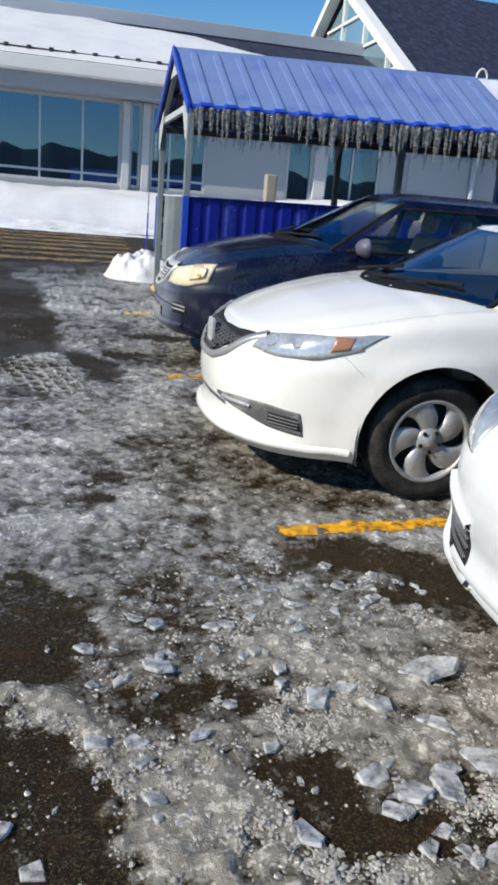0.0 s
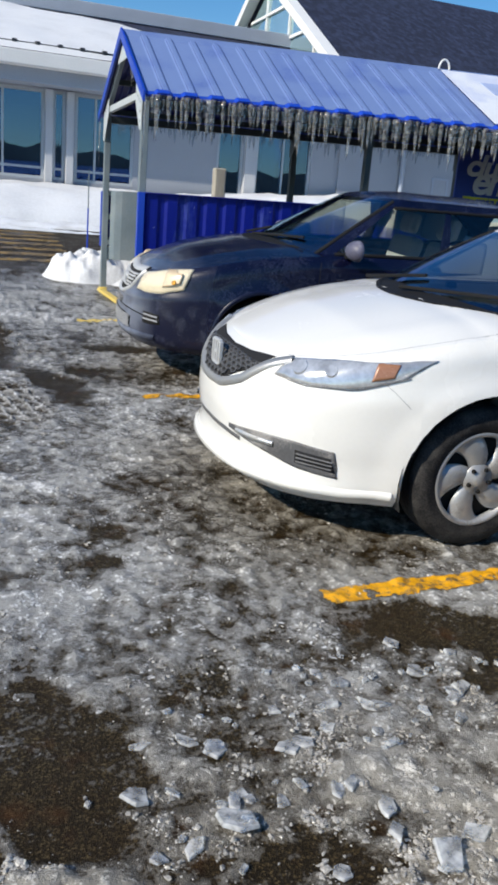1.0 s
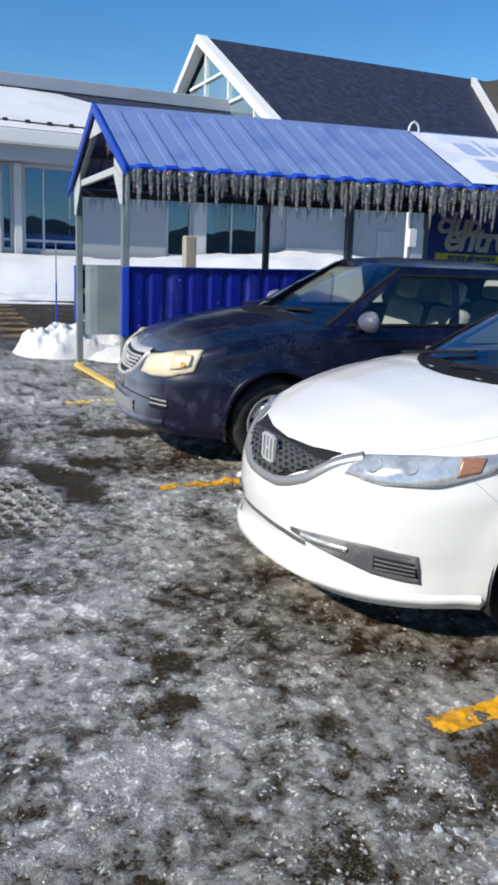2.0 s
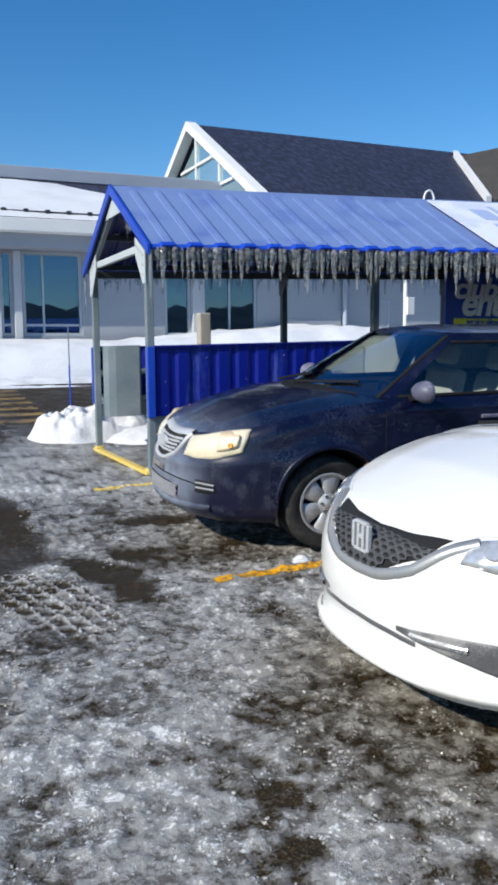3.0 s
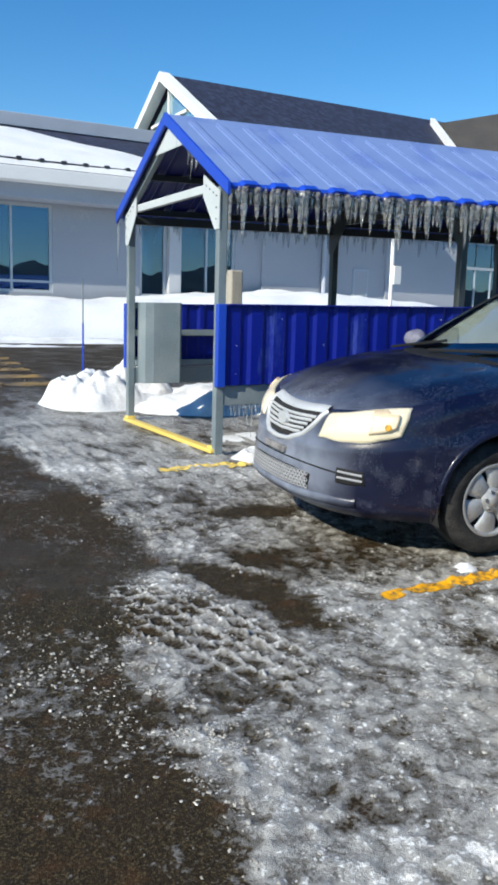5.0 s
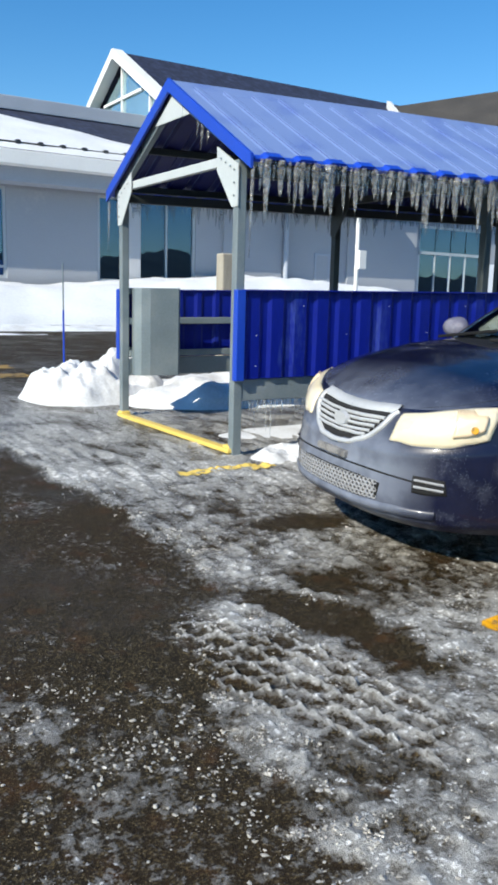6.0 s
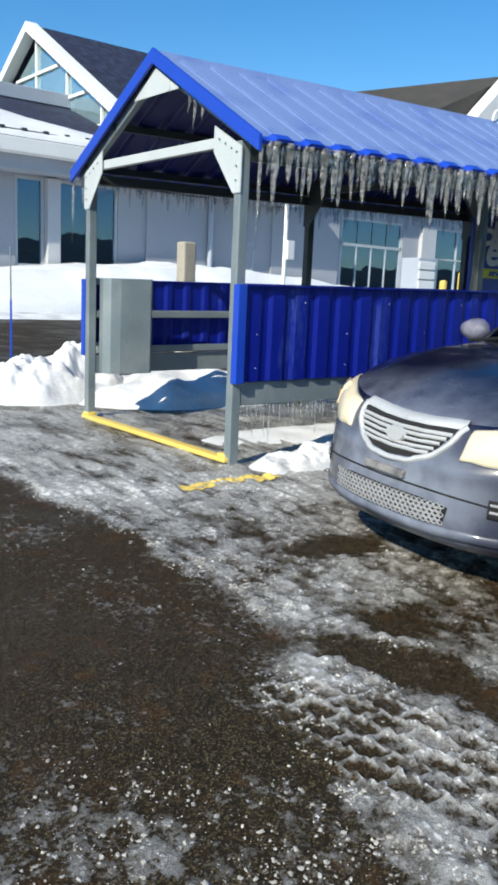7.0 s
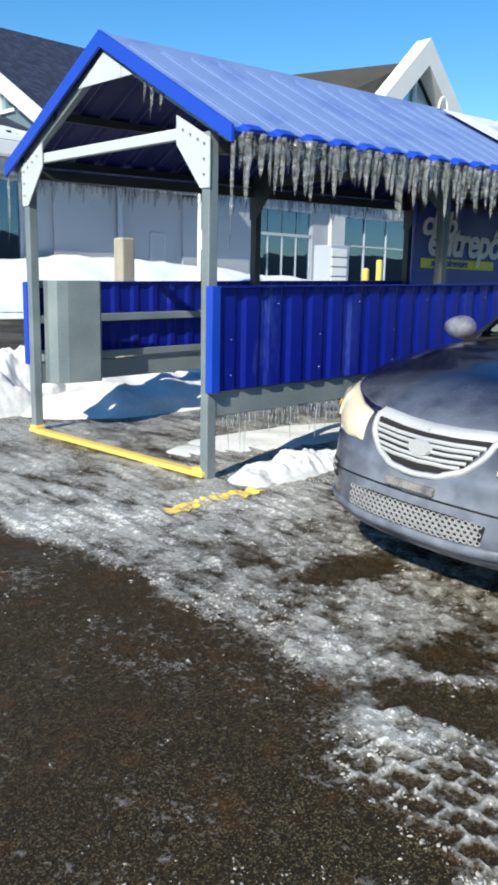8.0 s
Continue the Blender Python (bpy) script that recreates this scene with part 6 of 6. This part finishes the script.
# navy compact sedan
MIRROR_SALT = mat("salted mirror shell", (0.10, 0.10, 0.15), 0.5, 0, 0.2, 9, 60, 0.1, dirt=(0.22, 0.22, 0.27), dirt_amount=0.25, dirt_scale=9)
NAVY = dict(half=0.868, length=4.48, nose=0.85, tail=0.6, power=2.5, crown=0.085, hood_ridge=0.012, bumper_mat=PAINT_SALT,
            edge=([0, 0.12, 0.3, 0.6, 0.9, 1.2, 1.5, 2.2, 3.2, 4.0, 4.48], [0.755, 0.785, 0.825, 0.885, 0.935, 0.975, 1.0, 1.01, 1.03, 1.04, 1.0]),
            sill=([0, 0.5, 1.2, 3.2, 4.48], [0.205, 0.20, 0.20, 0.20, 0.26]),
            front_profile=([0, 0.06, 0.14, 0.25, 0.4, 0.55, 0.66, 0.72, 0.85, 0.95, 1.0], [0.10, 0.03, 0.01, 0.0, 0.0, 0.015, 0.02, 0.05, 0.075, 0.11, 0.17]),
            side_profile=([0, 0.06, 0.15, 0.4, 0.62, 0.7, 0.9, 0.96, 1.0], [0.09, 0.04, 0.02, 0.005, 0.0, 0.012, 0.025, 0.04, 0.08]),
            rear_profile=([0, 0.1, 0.5, 0.8, 1.0], [0.10, 0.02, 0.0, 0.06, 0.12]),
            seam_mat=BLACK, wheel=0.965, base=2.61, tyre=0.316, rim=0.212, arch=0.368, spokes=6, twist=0.0, bumper_to=0.55, doors=(1.36, 2.36, 3.22),
            cowl=1.05, cowl_bow=0.58, deck=3.95, roof0=1.96, roof1=3.2, roof_half=0.58, height=1.49, pillars=(2.36, 2.44, 3.4), mirror=(1.60, 1.06), mirror_mat=MIRROR_SALT, glass=CAR_GLASS_CLEAR)
navy_car, skin, cab = make_car("car", (1.09, 7.285, gz(7.253) + 0.028), NAVY, "dark navy compact sedan stained with road salt, parked on icy asphalt", PAINT_NAVY, -4.2)
gr = patch("grille", skin, [(0.10, 0.0, 0.735), (0.11, 0.14, 0.735), (0.15, 0.315, 0.735)], [(0.03, 0.0, 0.565), (0.04, 0.12, 0.57), (0.07, 0.22, 0.61)], 0.003, DARK_VOID, navy_car, "dark slatted grille", depth=0.004)[0]
for k in range(5):
    z = 0.592 + k * 0.030
    yl = 0.21 + 0.09 * (k / 4)
    bead("slat", skin, [(0.06, 0.0, z), (0.07, yl * 0.5, z + 0.002), (0.10, yl, z + 0.006)], 0.018, 0.016, FROSTED, navy_car)
bead("grille_surround", skin, [(0.12, 0.0, 0.762), (0.13, 0.14, 0.762), (0.17, 0.325, 0.764)], 0.07, 0.014, FROSTED, navy_car)
bead("grille_surround", skin, [(0.03, 0.0, 0.55), (0.035, 0.12, 0.555), (0.07, 0.22, 0.59), (0.12, 0.30, 0.67), (0.16, 0.33, 0.755)], 0.026, 0.014, FROSTED, navy_car)
q, nor = skin.at((0.06, 0, 0.66), 0.02)
bm = rod_bm(q + Vector((0.01, 0, 0)), q + Vector((-0.012, 0, 0)), 0.062, 0.055, 28)
for v in bm.verts:
    v.co.z = q.z + (v.co.z - q.z) * 0.6
part("badge", bm, FROSTED, navy_car, "plain oval chrome badge")
for hl in patch("headlight", skin, [(0.17, 0.37, 0.735), (0.22, 0.48, 0.762), (0.33, 0.60, 0.79), (0.46, 0.71, 0.81)], [(0.12, 0.36, 0.605), (0.16, 0.48, 0.592), (0.26, 0.61, 0.605), (0.40, 0.71, 0.67)], 0.010, LAMP_AGED, navy_car, "large yellowed headlight", bulge=0.02):
    s = 1 if hl.data.vertices[0].co.y > 0 else -1
    patch("turn_signal", skin, [(0.33, 0.59, 0.74), (0.37, 0.64, 0.75), (0.41, 0.68, 0.755)], [(0.29, 0.60, 0.66), (0.34, 0.65, 0.68), (0.38, 0.69, 0.71)], 0.036, AMBER_PALE, hl, "amber turn signal", sides=(s,), nu=12, nv=6)
    q, nor = skin.at((0.36, s * 0.655, 0.705), 0.037)
    part("reflector", rod_bm(q - nor * 0.01, q + nor * 0.008, 0.02, 0.016, 14), YELLOW, hl)
    bead("lamp_rim", skin, [(0.12, 0.36, 0.602), (0.16, 0.48, 0.589), (0.26, 0.61, 0.602), (0.40, 0.715, 0.67), (0.46, 0.715, 0.813), (0.33, 0.60, 0.793), (0.22, 0.48, 0.765), (0.17, 0.37, 0.738)], 0.007, 0.008, PAINT_NAVY, hl, sides=(s,), n=70)
lo_ = patch("lower_intake", skin, [(0.02, 0.0, 0.42), (0.03, 0.22, 0.42), (0.06, 0.37, 0.405)], [(0.03, 0.0, 0.315), (0.04, 0.22, 0.315), (0.07, 0.35, 0.325)], 0.003, DARK_VOID, navy_car, "frosted lower intake mesh", depth=0.004)[0]
SALT_MESH = mat("salted mesh", (0.30, 0.305, 0.32), 0.8, 0, 0.2, 9, 60, 0.1)
hex_mesh(skin, 0.42, 0.33, 0.41, 0.017, lo_, SALT_MESH, 0.005, 0.009, 0.03, shape=lambda y, z: abs(y) < 0.36, flat=0.75)
bead("bumper_lip", skin, [(0.02, 0.0, 0.285), (0.04, 0.25, 0.285), (0.09, 0.45, 0.29), (0.2, 0.62, 0.29)], 0.05, 0.012, PAINT_SALT, navy_car)
# black strip stands for the shade in the bumper crease
bead("bumper_crease", skin, [(0.02, 0.0, 0.46), (0.04, 0.25, 0.46), (0.1, 0.48, 0.45), (0.22, 0.66, 0.43)], 0.012, 0.001, BLACK, navy_car)
part("plate_bracket", boxbm(0.0 - 0.008, 0.022, -0.13, 0.13, 0.478, 0.515, bevel=0.006), GREY_PLASTIC, navy_car)
# black patch on the skin stands for the shade in the fog light recess
for fg in patch("fog_light", skin, [(0.14, 0.52, 0.475), (0.17, 0.58, 0.475), (0.22, 0.65, 0.47)], [(0.14, 0.52, 0.395), (0.17, 0.58, 0.39), (0.23, 0.66, 0.40)], 0.004, DARK_VOID, navy_car, "recessed fog light with salt", nu=12, nv=6):
    s = 1 if fg.data.vertices[0].co.y > 0 else -1
    for k in range(2):
        bead("fin", skin, [(0.14, 0.53, 0.455 - k * 0.03), (0.18, 0.59, 0.453 - k * 0.03), (0.22, 0.645, 0.45 - k * 0.03)], 0.014, 0.012, SALT_MESH, fg, sides=(s,), n=10)
bead("fender_flare", skin, [(0.965 + 0.392 * math.cos(a), 0.868, 0.326 + 0.392 * math.sin(a)) for a in np.linspace(math.pi * 0.97, 0.1, 11)], 0.035, 0.006, PAINT_SALT, navy_car)

# rime-covered white car beside the first stall line
ICED = dict(SEDAN)
ICED.update(half=0.90, sill=([0, 0.5, 1.3, 3.2, 4.54], [0.30, 0.28, 0.22, 0.20, 0.26]), height=1.55, tyre=0.33, spokes=5, bumper_mat=PAINT_ICED, nose=0.8, power=2.8, edge=([0, 0.12, 0.3, 0.6, 0.9, 1.2, 1.5, 2.2, 3.2, 4.0, 4.54], [0.86, 0.89, 0.92, 0.97, 1.01, 1.04, 1.06, 1.07, 1.09, 1.1, 1.05]))
iced_car, skin, cab = make_car("car", (1.455, 1.86, gz(1.86) + 0.03), ICED, "white car with a rime-crusted, broken front bumper", PAINT_ICED)
# black patch on the skin stands for the shade inside the hole
for it in patch("bumper_opening", skin, [(0.06, 0.30, 0.52), (0.10, 0.45, 0.56), (0.16, 0.60, 0.59)], [(0.06, 0.28, 0.36), (0.10, 0.45, 0.37), (0.15, 0.58, 0.40)], 0.003, DARK_VOID, iced_car, "black open fog light hole"):
    s = 1 if it.data.vertices[0].co.y > 0 else -1
    bead("bezel", skin, [(0.05, 0.26, 0.345), (0.10, 0.45, 0.355), (0.16, 0.60, 0.39), (0.17, 0.62, 0.50), (0.16, 0.61, 0.605), (0.10, 0.45, 0.575), (0.06, 0.29, 0.53)], 0.035, 0.02, RIME, it, sides=(s,), n=50)
    for k in range(3):
        bead("fin", skin, [(0.06, 0.30, 0.40 + 0.04 * k), (0.10, 0.45, 0.42 + 0.04 * k), (0.15, 0.57, 0.44 + 0.04 * k)], 0.012, 0.012, GREY_PLASTIC, it, sides=(s,), n=14)
bead("ice_crust", skin, [(0.28, 0.79, 0.62), (0.34, 0.82, 0.72), (0.42, 0.85, 0.82), (0.5, 0.85, 0.92)], 0.13, 0.03, RIME, iced_car, n=24)
bead("bumper_lip", skin, [(0.02, 0.0, 0.27), (0.06, 0.4, 0.27), (0.2, 0.72, 0.26), (0.4, 0.86, 0.25)], 0.06, 0.02, RIME, iced_car)
patch("headlight", skin, [(0.16, 0.42, 0.82), (0.26, 0.62, 0.86), (0.5, 0.84, 0.92)], [(0.1, 0.42, 0.72), (0.2, 0.62, 0.73), (0.42, 0.84, 0.80)], 0.006, LAMP_CLEAR, iced_car, "clear headlight under rime", bulge=0.01)


# ---- loose ice ----
CRUMB = mat("granular ice", (0.64, 0.61, 0.56), 0.25, 0, 0.4, 14, 200, 0.3)
CRUMB.node_tree.nodes["Principled BSDF"].inputs["Transmission Weight"].default_value = 0.45


def surface_z(x, y):
    x, y = np.atleast_1d(x), np.atleast_1d(y)
    return ground_z(y) + ground_relief(x, y, ice_cover(x, y))


def ice_shard(x, y, size, rs, label):
    """A broken plate of clear ice lying on the ground."""
    n = rs.randint(4, 6)
    a0 = rs.uniform(0, 6.28)
    stretch = rs.uniform(0.5, 1.0)
    pts = []
    for k in range(n):
        a = 2 * math.pi * (k + rs.uniform(-0.3, 0.3)) / n
        r = size * rs.uniform(0.65, 1.0)
        pts.append((r * math.cos(a), r * stretch * math.sin(a)))
    th = rs.uniform(0.008, 0.016) * (0.6 + size * 6)
    bm = bmesh.new()
    lowr, upr = [bm.verts.new((px, py, 0)) for px, py in pts], [bm.verts.new((px * 0.93, py * 0.93, th * rs.uniform(0.8, 1.2))) for px, py in pts]
    bm.faces.new(lowr[::-1]), bm.faces.new(upr)
    for k in range(n):
        bm.faces.new((lowr[k], lowr[(k + 1) % n], upr[(k + 1) % n], upr[k]))
    bmesh.ops.bevel(bm, geom=list(bm.edges), offset=0.002, segments=1, affect="EDGES")
    ob = part("ice_shard", bm, SHARD_ICE)
    ob.matrix_basis = pose(x, y, float(surface_z(x, y)[0]) - 0.001, rs.uniform(-9, 9), rs.uniform(-9, 9), math.degrees(a0))
    return tagged(ob, label, "ice shard", "broken ice plates on the asphalt")


rs = random.Random(17)
PLATES = ((0.49, 2.26, 0.075), (0.64, 2.31, 0.035), (0.80, 2.31, 0.045), (0.89, 2.13, 0.05), (0.88, 2.56, 0.035), (0.73, 2.50, 0.05), (0.32, 2.60, 0.05), (1.10, 2.63, 0.045),
          (1.43, 2.17, 0.13), (0.40, 1.82, 0.06), (0.78, 1.51, 0.07), (1.32, 1.85, 0.085), (1.23, 1.62, 0.09), (1.03, 1.68, 0.07), (1.39, 1.71, 0.08), (1.08, 1.55, 0.05), (1.08, 1.42, 0.06))
for x, y, sz in PLATES:
    ice_shard(x, y, sz, rs, "large clear plate of broken ice lying on the asphalt" if sz > 0.065 else "small clear piece of broken ice on the asphalt")
for k in range(120):
    u = rs.random()
    cx, cy, sx, sy = ((1.2, 1.75, 0.25, 0.28), (0.95, 2.6, 0.22, 0.18), (0.55, 2.35, 0.3, 0.25), (1.35, 2.75, 0.25, 0.12), (0.55, 1.75, 0.3, 0.2))[k % 5]
    ice_shard(rs.gauss(cx, sx), rs.gauss(cy, sy), rs.choice((0.015, 0.02, 0.025, 0.035, 0.05) if k % 5 else (0.03, 0.04, 0.055, 0.07, 0.085)), rs, "small clear piece of broken ice on the asphalt")


def crumbs(count, seed):
    """Thousands of ice crumbs, thickest along the broken edges of the ice."""
    rng_ = np.random.RandomState(seed)
    n = count * 12
    X, Y = rng_.uniform(-2.2, 2.0, n), 1.3 + 8.0 * rng_.rand(n) ** 1.5
    A = ice_cover(X, Y)
    want = np.exp(-((A - 0.5) / 0.24) ** 2) * (0.10 + 1.2 * step(0.46, 0.66, fractal(X, Y, 0.22, 91, 3))) * (0.12 + 1.2 * step(0.45, 0.6, fractal(X, Y, 0.05, 93, 2)))
    near = 1.7 * step(2.8, 2.2, Y) + 0.09 + 0.45 * np.exp(-((X - shore_x(Y)) / 0.22) ** 2)
    want = want * near + 0.16 * scatter_zone(X, Y) * (X < shore_x(Y)) * step(0.42, 0.6, fractal(X, Y, 0.09, 95, 3))
    keep = rng_.rand(n) < want
    X, Y = X[keep][:count], Y[keep][:count]
    m = len(X)
    t = (1 + 5 ** 0.5) / 2
    V = np.array([(-1, t, 0), (1, t, 0), (-1, -t, 0), (1, -t, 0), (0, -1, t), (0, 1, t), (0, -1, -t), (0, 1, -t), (t, 0, -1), (t, 0, 1), (-t, 0, -1), (-t, 0, 1)]) / 1.9
    F = np.array([(0, 11, 5), (0, 5, 1), (0, 1, 7), (0, 7, 10), (0, 10, 11), (1, 5, 9), (5, 11, 4), (11, 10, 2), (10, 7, 6), (7, 1, 8), (3, 9, 4), (3, 4, 2), (3, 2, 6), (3, 6, 8), (3, 8, 9), (4, 9, 5), (2, 4, 11), (6, 2, 10), (8, 6, 7), (9, 8, 1)])
    size = (0.0016 + 0.0072 * rng_.rand(m) ** 4.5) * (0.95 - 0.1 * step(3.5, 6, Y))
    P = V[None] * (1 + 0.9 * (rng_.rand(m, 12, 1) - 0.5)) * size[:, None, None] * np.stack([rng_.uniform(0.7, 1.5, m), rng_.uniform(0.7, 1.5, m), rng_.uniform(0.45, 0.9, m)], -1)[:, None]
    a = rng_.uniform(0, 6.28, m)
    c, s = np.cos(a)[:, None], np.sin(a)[:, None]
    P = np.stack([P[..., 0] * c - P[..., 1] * s, P[..., 0] * s + P[..., 1] * c, P[..., 2]], -1)
    P += np.stack([X, Y, surface_z(X, Y) + size * 0.3], -1)[:, None]
    faces = (F[None] + 12 * np.arange(m)[:, None, None]).reshape(-1, 3)
    me = bpy.data.meshes.new("ice_crumbs")
    me.from_pydata(P.reshape(-1, 3).tolist(), [], faces.tolist())
    me.materials.append(CRUMB)
    return tagged(new("ice_crumbs", me), "scattered white ice crumbs on the icy asphalt", "ice", kind="stuff")


crumbs(60000, 5)
